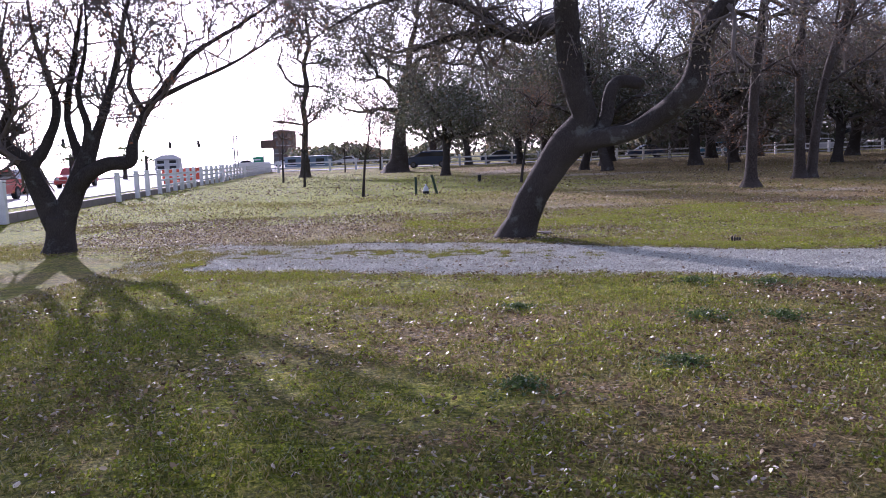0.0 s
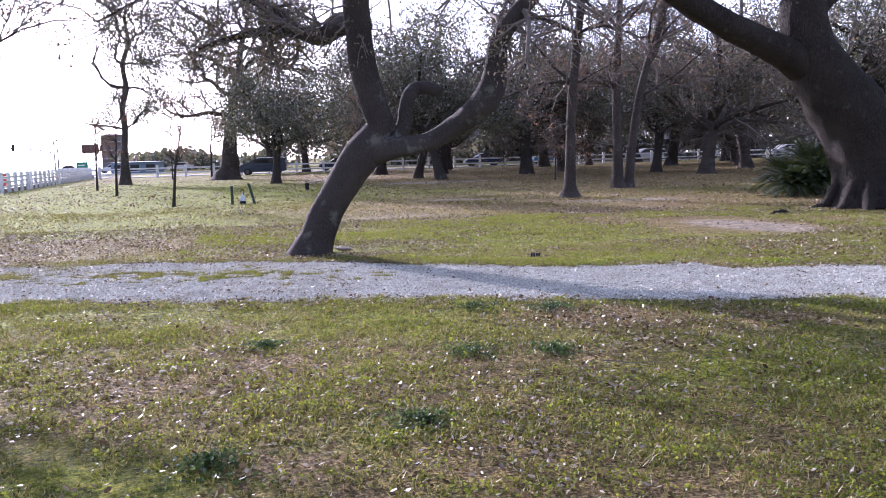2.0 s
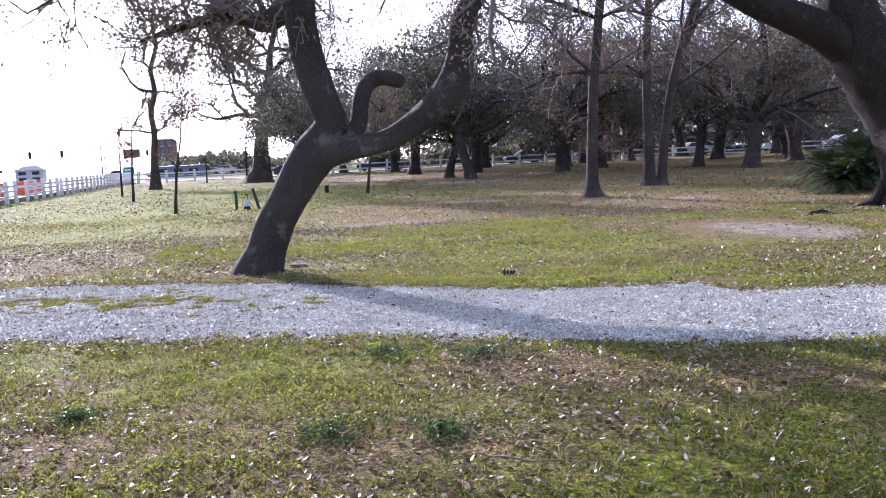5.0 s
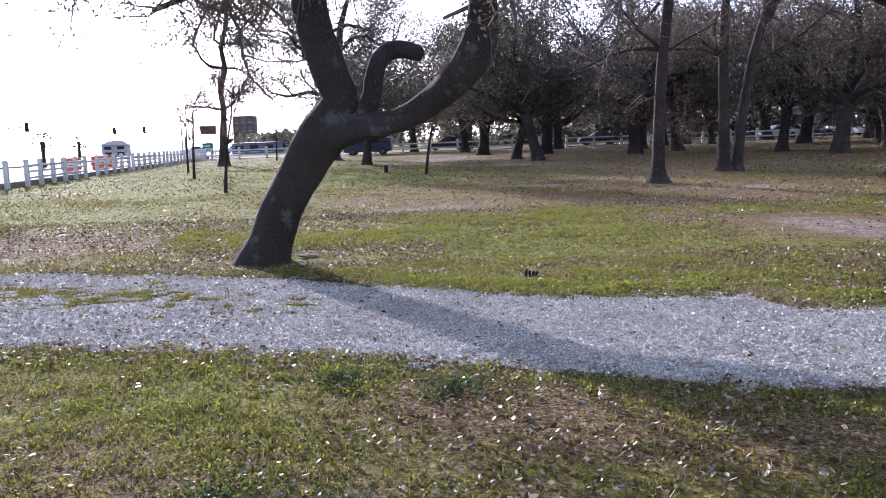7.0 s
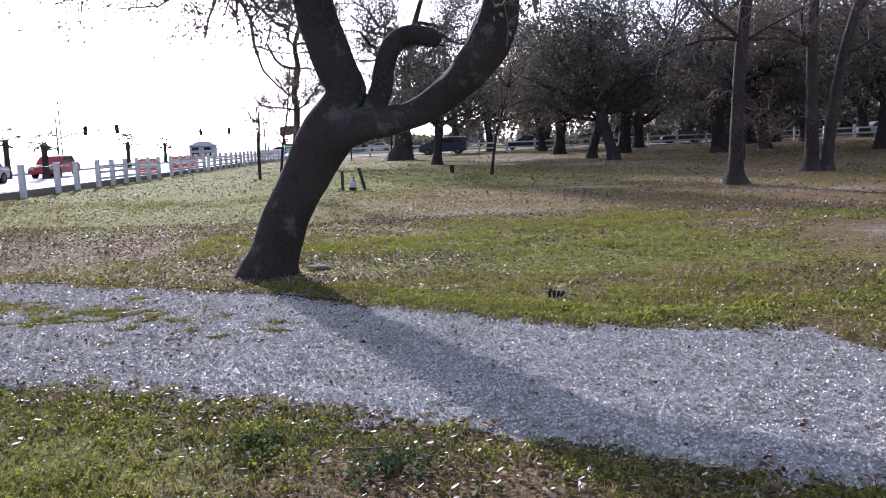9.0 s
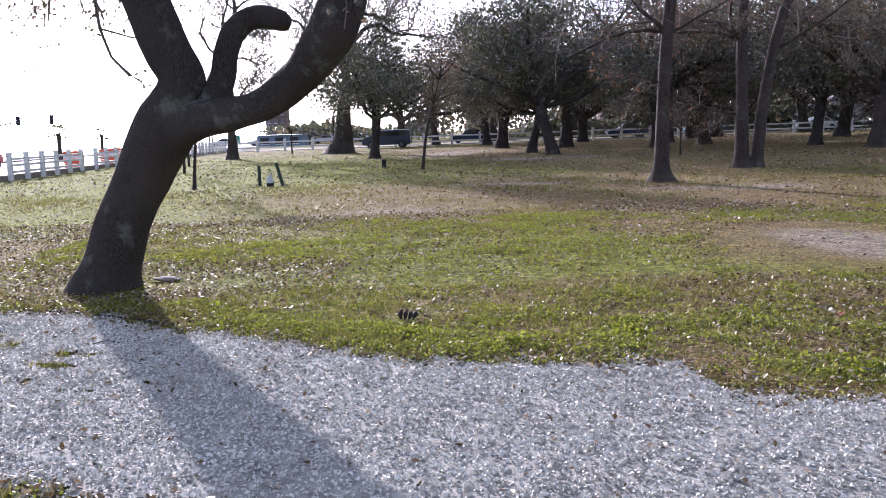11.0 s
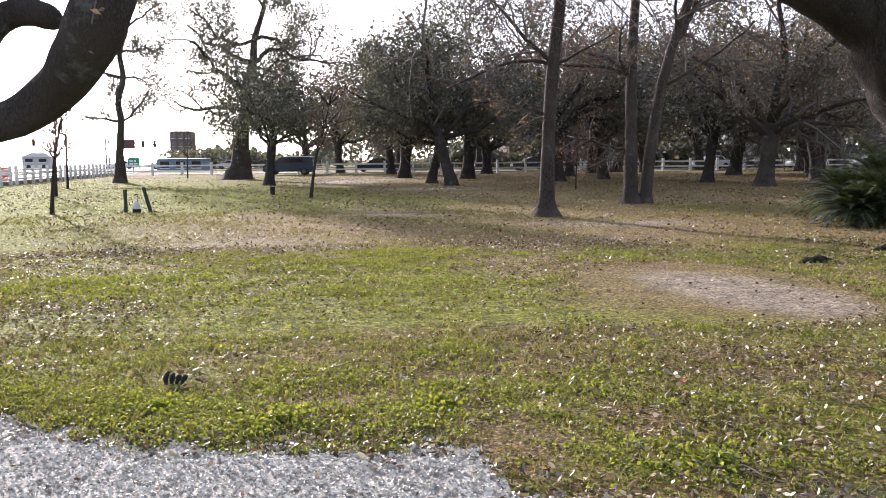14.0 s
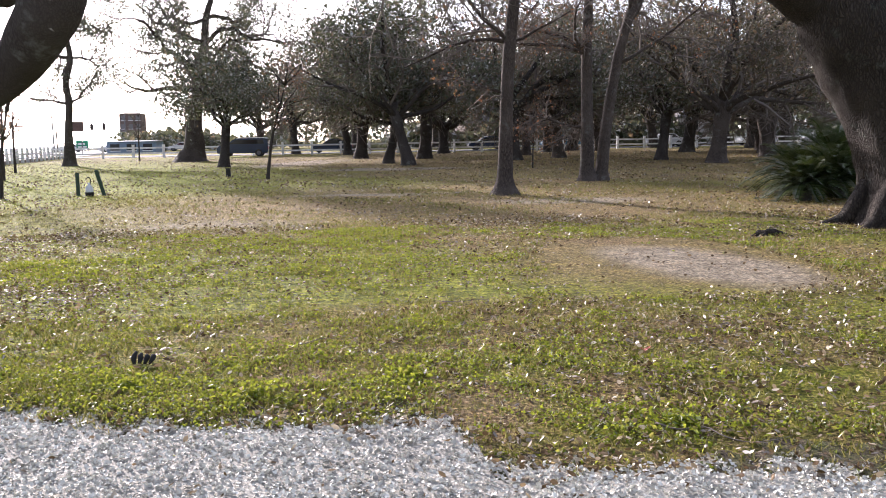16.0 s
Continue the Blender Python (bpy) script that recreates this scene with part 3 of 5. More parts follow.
# ---------------------------------------------------------------- the big oak with roots and a sago palm behind
def big_oak():
    root = thing("live_oak", "massive leaning live oak with furrowed bark and spreading roots", "tree")
    rng = np.random.default_rng(23)
    trunk = smooth_path([(14.30, 18.5, -0.15, 1.25), (14.30, 18.55, 0.12, 1.08), (14.32, 18.6, 0.5, 0.97), (14.25, 18.65, 1.0, 0.93), (13.95, 18.7, 1.7, 0.84), (13.45, 18.75, 2.5, 0.78), (12.88, 18.8, 3.25, 0.66), (12.62, 18.85, 3.9, 0.54),
                         (12.55, 18.9, 4.7, 0.50), (12.75, 19.0, 5.6, 0.42), (12.9, 19.1, 6.8, 0.30), (12.8, 19.3, 8.2, 0.18)], 8)
    part("trunk", tube(trunk, 48, 0.075, 2.6), M_OAK_BIG, root)
    limbs = [
        [(12.5, 18.8, 3.32, 0.42), (11.75, 18.6, 3.66, 0.35), (10.75, 18.5, 4.03, 0.31), (9.6, 18.4, 4.58, 0.285), (8.6, 18.2, 5.05, 0.25), (7.6, 17.8, 5.35, 0.20), (6.5, 17.2, 5.2, 0.15), (5.4, 16.7, 4.8, 0.11), (4.6, 16.4, 4.85, 0.06)],
        [(12.7, 19.0, 4.6, 0.36), (13.6, 19.2, 5.2, 0.28), (14.8, 19.3, 5.9, 0.22), (16.2, 19.4, 6.3, 0.15), (17.8, 19.6, 6.2, 0.07)],
        [(12.6, 19.0, 5.0, 0.30), (12.0, 20.0, 5.8, 0.22), (11.2, 21.2, 6.6, 0.15), (10.4, 22.3, 7.0, 0.06)],
        [(12.85, 19.0, 6.2, 0.26), (13.2, 17.8, 7.0, 0.18), (13.8, 16.4, 7.6, 0.10), (14.2, 15.2, 7.7, 0.04)],
        [(6.7, 16.9, 5.2, 0.09), (6.2, 16.6, 4.6, 0.075), (5.9, 16.5, 4.45, 0.065), (5.5, 16.4, 4.6, 0.05)],
    ]
    segs, tips = [], []
    spec = dict(step=0.4, wander=0.27, lift=0.0, levels=2, kids=(3, 6), bare=0.25, angle=(30, 75), shrink=(0.45, 0.65))
    for i, lb in enumerate(limbs):
        p = smooth_path(lb, 9)
        part("limb", tube(p, 20 if i < 2 else 12, 0.10, 2.4), M_OAK_BIG, root)
        lo = 0.6 if i == 0 else 0.4
        for k in range(10):
            q = p[min(len(p) - 1, int(len(p) * (lo + (1 - lo) * (k + 0.5) / 10)))]
            d = rng.normal(size=3) + np.array([0, 0, 0.5])
            sprout(rng, q[:3], d / np.linalg.norm(d), rng.uniform(1.5, 2.8), max(0.02, q[3] * 0.35), 0, spec, segs, tips)
    tagged(part("twigs", joined([tube(s, 5 if lv == 0 else 3, closed=False) for lv, s in segs]), M_TWIG, root), kind="stuff")
    part("crown", (*crown_of(tips, 8, 0.13, 0.06, rng, 0.8, 4.6), 0), M_LEAF_OAK, root)
    for a, ln, r in ((200, 1.18, 0.17), (226, 1.28, 0.19), (252, 1.22, 0.18), (278, 1.3, 0.2), (304, 1.25, 0.18), (332, 1.25, 0.19), (165, 1.2, 0.18), (20, 1.3, 0.2), (100, 1.3, 0.2)):
        c, s = math.cos(radians(a)), math.sin(radians(a))
        rows = [(14.3 + c * 0.74, 18.55 + s * 0.74, 0.75, r * 0.7), (14.3 + c * 0.95, 18.55 + s * 0.95, 0.32, r), (14.3 + c * (ln - 0.05), 18.55 + s * (ln - 0.05), 0.07, r * 0.75), (14.3 + c * (ln + 0.2), 18.55 + s * (ln + 0.2), -0.02, r * 0.4), (14.3 + c * (ln + 0.45), 18.55 + s * (ln + 0.45), -0.08, r * 0.2)]
        part("root", tube(smooth_path(rows, 6), 10, 0.16, 3), M_OAK_BIG, root)
    root.location.x = 0.14
    return root


big_oak()


def root_chunk(x, y, turn, size):
    """A low tangle of surfacing roots."""
    p = []
    rng = np.random.default_rng(int(x * 10))
    for k in range(11):
        a = rng.normal(0, 0.5) + (math.pi if k % 2 else 0)
        c, s = math.cos(a) * size, math.sin(a) * size * 0.7
        o = rng.normal(0, 0.13, 2) * size
        h = rng.uniform(0.01, 0.05)
        p.append(tube(smooth_path([(o[0] - 0.5 * c, o[1] - 0.4 * s, -0.03, 0.02), (o[0] - 0.2 * c, o[1] - 0.1 * s, h * 0.7, 0.03), (o[0] + 0.1 * c, o[1] + rng.normal(0, 0.05), h, 0.032), (o[0] + 0.4 * c, o[1] + 0.3 * s, h * 0.4, 0.022), (o[0] + 0.75 * c, o[1] + 0.6 * s, -0.03, 0.012)], 5), 8, 0.3, 7))
    ob = part("exposed_root", joined(p), M_OAK_BIG, None)
    ob.matrix_basis = pose(x, y, height(x, y), 0, 0, turn)
    tagged(ob, "knot of dark exposed tree root in bare soil", "root")


root_chunk(11.4, 17.6, 10, 0.42)


def sago_palm(x, y, seed, size, n):
    root = thing("sago_palm", "dense dark green sago palm clump at ground level", "palm", (x, y, 0), group="sago palms")
    rng = np.random.default_rng(seed)
    part("trunk", tube(smooth_path([(0, 0, -0.05, 0.16), (0, 0, 0.3, 0.15), (0, 0, 0.6, 0.10)], 5), 12, 0.2, 9), M_OAK, root)
    for k in range(n):
        a = k * 2.39996 + rng.uniform(-0.2, 0.2)
        up = 0.05 + 1.3 * (k / n) + rng.uniform(-0.1, 0.1)
        ln = size * rng.uniform(0.85, 1.15)
        c, s = math.cos(a), math.sin(a)
        rows = []
        for t in np.linspace(0, 1, 12):
            r = ln * (t * math.cos(up * 0.8)) * (1 - 0.1 * t)
            z = 0.30 * size + ln * (math.sin(up) * t * 1.1 - 0.55 * t * t)
            rows.append((c * r, s * r, max(0.03, z), 0.014 * (1 - 0.8 * t)))
        rows = np.array(rows)
        pcs = [tube(rows, 4)]
        vs, fs = [], []
        side = np.array([-s, c, 0.0])
        p = smooth_path(rows, 6)
        for i in range(4, len(p)):
            f = i / len(p)
            w = 0.20 * size * math.sin(math.pi * min(1, 0.12 + 0.88 * f) ** 0.8) + 0.02
            tan = p[i][:3] - p[i - 1][:3]
            tan /= np.linalg.norm(tan) + 1e-9
            for sg in (-1, 1):
                b = len(vs)
                tip = p[i][:3] + side * sg * w + tan * w * 0.55 + np.array([0, 0, 0.22 * w])
                vs += [p[i][:3] - tan * 0.008, p[i][:3] + tan * 0.008, tip + rng.normal(0, 0.012, 3)]
                fs.append([b, b + 1, b + 2])
        pcs.append((np.array(vs), fs))
        part("frond", (*joined(pcs), 0), M_PALM, root)
    return root


for i, (x, y, s, n) in enumerate(((15.1, 22.9, 1.0, 80), (16.1, 23.3, 1.3, 70), (15.9, 24.5, 1.35, 60), (17.5, 23.7, 1.5, 50), (17.0, 24.8, 1.9, 60))):
    sago_palm(x, y, 40 + i, s, n)


# ---------------------------------------------------------------- the forked bare tree
def forked_tree():
    root = thing("bare_tree", "low forked tree with bare twisting branches on the lawn", "tree")
    rng = np.random.default_rng(5)
    part("trunk", tube(smooth_path([(-7.06, 14.85, -0.12, 0.36), (-7.04, 14.85, 0.05, 0.29), (-7.02, 14.85, 0.3, 0.245), (-7.01, 14.85, 0.62, 0.25)], 8), 22, 0.10, 2.5), M_OAK, root)
    limbs = [
        [(-7.05, 14.85, 0.45, 0.22), (-7.25, 14.8, 1.0, 0.18), (-7.42, 14.75, 1.5, 0.155), (-7.75, 14.7, 1.85, 0.13), (-8.3, 14.6, 2.1, 0.10), (-8.9, 14.5, 2.7, 0.06)],
        [(-6.98, 14.85, 0.45, 0.23), (-6.75, 14.9, 1.0, 0.19), (-6.50, 14.95, 1.55, 0.17), (-6.30, 15.0, 2.0, 0.10), (-6.05, 15.0, 2.6, 0.075), (-5.85, 15.1, 3.3, 0.06), (-5.65, 15.1, 4.1, 0.04), (-5.3, 15.2, 5.2, 0.02)],
        [(-6.72, 14.9, 1.05, 0.16), (-6.40, 14.75, 1.35, 0.14), (-5.98, 14.7, 1.53, 0.125), (-5.60, 14.7, 1.56, 0.115), (-5.50, 14.7, 1.95, 0.085), (-5.2, 14.65, 2.45, 0.075), (-4.9, 14.6, 2.75, 0.065), (-4.35, 14.5, 3.3, 0.05), (-3.4, 14.4, 3.8, 0.03), (-2.7, 14.3, 4.2, 0.015)],
        [(-7.42, 14.75, 1.45, 0.12), (-7.1, 14.8, 1.9, 0.09), (-6.9, 14.9, 2.5, 0.075), (-7.05, 15.0, 3.1, 0.06), (-7.3, 15.1, 3.9, 0.04), (-7.4, 15.2, 5.0, 0.02)],
        [(-6.52, 14.95, 1.5, 0.12), (-6.75, 15.1, 2.0, 0.08), (-6.85, 15.2, 2.5, 0.065), (-6.7, 15.3, 3.4, 0.05), (-6.45, 15.3, 4.4, 0.025)],
        [(-5.25, 14.65, 2.35, 0.06), (-5.5, 14.7, 2.9, 0.045), (-5.4, 14.8, 3.6, 0.035), (-5.6, 14.9, 4.4, 0.015)],
        [(-5.05, 14.62, 2.6, 0.05), (-4.4, 14.5, 2.85, 0.04), (-3.6, 14.4, 3.15, 0.03), (-2.9, 14.3, 3.5, 0.012)],
        [(-7.75, 14.7, 1.8, 0.09), (-7.75, 14.7, 2.3, 0.07), (-7.6, 14.75, 2.8, 0.055), (-7.75, 14.8, 3.5, 0.04), (-7.6, 14.9, 4.4, 0.02)],
        [(-6.5, 14.95, 1.6, 0.10), (-6.38, 14.9, 2.2, 0.07), (-6.45, 14.8, 2.8, 0.05), (-6.2, 14.7, 3.6, 0.03), (-6.1, 14.6, 4.6, 0.012)],
    ]
    spec = dict(step=0.22, wander=0.24, lift=0.05, levels=3, kids=(4, 6), bare=0.15, angle=(25, 60), shrink=(0.45, 0.68))
    segs, tips = [], []
    for lb in limbs:
        p = smooth_path(lb, 8)
        part("limb", tube(p, 12, 0.14, 4), M_OAK, root)
        for k in range(8):
            q = p[min(len(p) - 1, int(len(p) * (0.42 + 0.58 * (k + 0.5) / 8)))]
            d = rng.normal(size=3) + np.array([0, 0, 0.8])
            sprout(rng, q[:3], d / np.linalg.norm(d), rng.uniform(0.9, 1.7), max(0.016, q[3] * 0.5), 0, spec, segs, tips)
    tagged(part("twigs", joined([tube(np.column_stack([s[:, :3], np.maximum(s[:, 3], 0.005)]), 4 if lv == 0 else 3, closed=False) for lv, s in segs]), M_TWIG, root), kind="stuff")
    part("leaves", (*crown_of(tips, 1, 0.05, 0.055, rng, 0.6), 0), M_LEAF_BROWN, root, "sparse withered brown leaves")


forked_tree()

# ---------------------------------------------------------------- slim trees in the middle of the lawn
BARE = dict(step=0.4, wander=0.17, lift=0.02, levels=3, kids=(5, 7), bare=0.15, angle=(30, 65), shrink=(0.42, 0.62))
t = grown_tree("slim_tree", "slim straight tree with grey bark and few dry leaves", 31,
               [(-0.02, 0, -0.1, 0.48), (-0.02, 0, 0.06, 0.34), (-0.02, 0, 0.4, 0.21), (0.0, 0, 1.2, 0.17), (0.04, 0, 2.4, 0.155), (0.12, 0, 3.6, 0.15), (0.3, 0, 5.2, 0.135), (0.45, 0, 6.6, 0.13), (0.4, 0.1, 8.5, 0.11), (0.5, 0.1, 10.5, 0.05)],
               [(5, (-1, -0.3, 0.8), 2.6, 0.06), (6, (-1, 0.4, 0.5), 3.0, 0.07), (6, (1, 0.2, 0.7), 2.6, 0.06), (7, (0.6, -0.6, 0.8), 3.0, 0.08), (7, (-0.9, -0.3, 0.9), 3.0, 0.08), (8, (0.5, 0.7, 0.9), 2.6, 0.06), (8, (-0.5, 0.5, 0.9), 2.6, 0.05), (4, (-0.9, 0.2, 0.35), 1.6, 0.035), (5, (0.9, 0.5, 0.3), 1.8, 0.04), (5, (-1, 0.1, 0.1), 2.8, 0.05), (6, (-1, -0.2, 0.15), 3.2, 0.06), (6, (0.8, -0.5, 0.4), 2.6, 0.05), (7, (-1, 0.3, 0.3), 3.4, 0.06)],
               BARE, M_LEAF_BROWN, 1, 0.07, 0.07, keep=0.35, rough=0.06, sides=18)
t.location = (9.78, 26.95, height(9.78, 26.95))

t = grown_tree("twin_trunk_tree", "twin-trunked grey tree with bare limbs and few russet leaves", 32,
               [(0, 0, -0.1, 0.42), (0, 0, 0.1, 0.30), (-0.02, 0, 0.5, 0.22), (-0.02, 0, 1.6, 0.19), (-0.05, 0, 3.8, 0.16), (0.05, 0, 6.0, 0.13), (0.3, 0.2, 8.5, 0.10), (0.5, 0.2, 11, 0.04)],
               [(4, (-1, 0.2, 0.8), 2.6, 0.07), (5, (-0.8, -0.4, 0.9), 3.4, 0.08), (5, (0.3, 0.6, 1), 3.2, 0.07), (6, (0.7, -0.2, 0.9), 3.0, 0.06), (6, (-0.6, 0.3, 0.9), 3.0, 0.06), (3, (-0.9, 0.4, 0.5), 2.2, 0.04), (4, (-1, 0.1, 0.25), 3.2, 0.06), (4, (-0.6, -0.6, 0.4), 2.8, 0.05), (5, (-1, 0.5, 0.35), 3.6, 0.06), (5, (0.7, -0.6, 0.5), 3.0, 0.06)],
               BARE, M_LEAF_BROWN, 3, 0.12, 0.075, keep=0.35, rough=0.06, sides=16)
tw = smooth_path([(0.42, 0.05, -0.1, 0.40), (0.44, 0.05, 0.1, 0.28), (0.48, 0.05, 0.5, 0.20), (0.62, 0.05, 1.8, 0.17), (0.9, 0.05, 3.5, 0.155), (1.3, 0.0, 5.0, 0.14), (1.8, 0.0, 6.4, 0.13), (2.4, 0.1, 8.4, 0.08), (2.8, 0.1, 10.4, 0.03)], 5)
part("trunk", tube(tw, 16, 0.06), M_BARK_GREY, t, "second trunk leaning outwards")
rng = np.random.default_rng(77)
segs, tips = [], []
for z, d, ln, r in ((4.6, (1, -0.1, 0.75), 3.6, 0.09), (5.2, (1, 0.3, 0.6), 3.4, 0.07), (3.4, (1, -0.2, 0.25), 3.4, 0.06), (6.6, (0.4, 0.5, 1), 3.0, 0.06), (6.8, (1, -0.5, 0.9), 3.0, 0.06), (4.9, (-0.2, -0.7, 1), 3.0, 0.06)):
    q = tw[np.argmin(np.abs(tw[:, 2] - z))][:3]
    sprout(rng, q, np.array(d) / np.linalg.norm(d), ln, r, 0, BARE, segs, tips)
for lv, s in segs:
    if lv == 0:
        part("limb", tube(s, 7, 0.06), M_BARK_GREY, t)
tagged(part("twigs", joined([tube(s, 3, closed=False) for lv, s in segs if lv]), M_TWIG, t), kind="stuff")
part("leaves", (*crown_of(tips, 2, 0.09, 0.08, rng, 0.35), 0), M_LEAF_BROWN, t, "scattered russet leaves")
t.location = (13.42, 31.9, height(13.4, 31.9))


def sapling(x, y, tall, lean, seed, r=0.05, leaf=0, label="thin young tree with bare twigs planted in the lawn"):
    spec = dict(step=0.2, wander=0.2, lift=0.08, levels=2, kids=(3, 5), bare=0.2, angle=(25, 55), shrink=(0.45, 0.65))
    rng = np.random.default_rng(seed)
    tr = [(0, 0, -0.05, r * 1.3), (lean * 0.12, 0, tall * 0.2, r), (lean * 0.35, 0, tall * 0.5, r * 0.8), (lean * 0.7, 0, tall * 0.75, r * 0.5), (lean, 0, tall, r * 0.2)]
    lb = [(int(rng.integers(2, 5)), (rng.normal(), rng.normal(), 0.9), tall * rng.uniform(0.22, 0.4), r * 0.4) for k in range(16)]
    t = grown_tree("sapling", label, seed, tr, lb, spec, M_LEAF_BROWN, leaf, 0.08, 0.06, M_OAK, group="young trees on the lawn", sides=8, twig_r=0.004)
    t.location = (x, y, height(x, y))
    return t


sapling(-3.15, 30.75, 3.0, 0.45, 61, 0.05, 2)
sapling(-7.32, 42.65, 3.4, 0.2, 62, 0.06, 2)
sapling(-10.4, 52.9, 3.6, 0.1, 63, 0.06, 3)
sapling(3.35, 38.2, 3.4, 0.75, 64, 0.06, 3, "thin leaning young tree with withered leaves in the lawn")
sapling(-9.5, 78.0, 3.5, 0.1, 65, 0.06, 0)
sapling(-6.6, 83.0, 4.6, 0.2, 66, 0.09, 5, "small roadside tree with thin brown foliage")
sapling(14.6, 43.5, 2.2, 0.1, 67, 0.035, 1)


def marker_post(x, y, lean, tall):
    ob = part("marker_post", boxed(-0.045, -0.03, -0.15, 0.045, 0.03, tall, bevel=0.006), M_GREENPOST, None)
    ob.matrix_basis = pose(x, y, height(x, y), 0, lean, 0)
    tagged(ob, "dark green wooden marker post " + ("leaning over in the lawn" if lean else "standing upright in the lawn"), "post", "marker posts")


marker_post(-1.19, 30.8, 0, 0.62)
marker_post(-0.42, 30.4, -14, 0.70)


def jug(x, y):
    root = thing("plastic_jug", "clear plastic jug with a dark base between the marker posts", "jug", (x, y, height(x, y)))
    rows = np.array([(0, 0, 0.0, 0.085), (0, 0, 0.02, 0.10), (0, 0, 0.20, 0.10), (0, 0, 0.27, 0.06), (0, 0, 0.30, 0.03), (0, 0, 0.35, 0.03)])
    part("body", tube(rows, 14), M_JUG, root)
    part("base", tube(np.array([(0, 0, -0.01, 0.09), (0, 0, 0.0, 0.108), (0, 0, 0.09, 0.108), (0, 0, 0.10, 0.102)]), 14), M_BLACK, root, "dark base")
    part("hook", tube(smooth_path([(0.03, 0, 0.30, 0.012), (0.05, 0, 0.42, 0.012), (0.0, 0, 0.50, 0.012), (-0.05, 0, 0.46, 0.012)], 5), 6), M_BLACK, root)


jug(-0.82, 30.5)
st = thing("drain_marker", "short black marker stub standing in the grass", "post", (1.58, 41.6, height(1.6, 41.6)))
part("stub", boxed(-0.09, -0.07, -0.05, 0.09, 0.07, 0.30, bevel=0.02), M_BLACK, st)
part("cap", boxed(-0.10, -0.08, 0.30, 0.10, 0.08, 0.34, bevel=0.01), M_BLACK, st)

# ---------------------------------------------------------------- the two tall trees by the road
TALL = dict(step=0.6, wander=0.26, lift=0.04, levels=3, kids=(4, 7), bare=0.2, angle=(30, 70), shrink=(0.40, 0.6))
t = grown_tree("tall_tree", "tall thin tree with sparse clumped foliage against the sky", 71,
               [(0, 0, -0.2, 0.75), (0.02, 0, 0.3, 0.42), (0.05, 0, 2.0, 0.25), (0.22, 0, 4.0, 0.22), (0.12, 0, 5.4, 0.20), (0.5, 0, 6.8, 0.19), (0.35, 0, 8.4, 0.17), (0.85, 0, 10.0, 0.15), (0.7, 0, 11.6, 0.10), (1.0, 0, 13.0, 0.04)],
               [(3, (-1, 0.2, 0.1), 3.0, 0.10), (3, (1, 0.1, 0.25), 2.8, 0.09), (4, (-1, 0.4, 0.3), 2.6, 0.08), (5, (-1, -0.3, 0.6), 4.2, 0.12), (5, (0.9, 0.4, 0.5), 3.0, 0.09), (6, (-0.8, 0.3, 0.8), 4.0, 0.11), (6, (1, -0.2, 0.7), 3.6, 0.10), (7, (-0.7, -0.4, 0.7), 3.8, 0.09), (7, (0.8, 0.4, 0.6), 3.5, 0.09), (8, (-0.9, 0.2, 0.6), 3.2, 0.08), (8, (0.9, -0.2, 0.7), 3.0, 0.07)],
               dict(TALL, wander=0.34), M_LEAF_OAK, 14, 0.40, 0.13, keep=0.5, sides=14, rough=0.08, twig_r=0.012, clump=1.1)
t.location = (-10.85, 63.9, 0)
t = grown_tree("tall_tree", "tall broad tree with a flared trunk and layered clumped foliage", 72,
               [(-0.2, 0, -0.2, 1.6), (-0.15, 0, 0.3, 1.1), (0.0, 0, 1.0, 0.78), (0.1, 0, 3.0, 0.55), (0.45, 0, 5.0, 0.40), (0.5, 0, 6.6, 0.34), (1.1, 0, 8.4, 0.30), (1.3, 0, 10.2, 0.24), (2.0, 0, 12.5, 0.15), (2.2, 0, 15.0, 0.06)],
               [(4, (-1, 0.2, 0.25), 5.8, 0.2), (4, (1, -0.2, 0.3), 5.8, 0.18), (5, (-1, -0.3, 0.5), 7.0, 0.2), (5, (1, 0.4, 0.4), 7.5, 0.2), (6, (-1, 0.3, 0.35), 7.2, 0.18), (6, (0.9, -0.4, 0.6), 7.2, 0.18), (7, (-0.9, -0.3, 0.4), 6.4, 0.15), (7, (1, 0.3, 0.5), 6.7, 0.16), (8, (-0.6, 0.4, 0.8), 5.2, 0.12), (8, (0.7, -0.4, 0.8), 5.2, 0.12)],
               dict(TALL, wander=0.32), M_LEAF_OAK, 17, 0.42, 0.16, keep=0.68, sides=16, rough=0.08, twig_r=0.014, clump=1.5)
t.location = (-4.0, 70.5, 0)


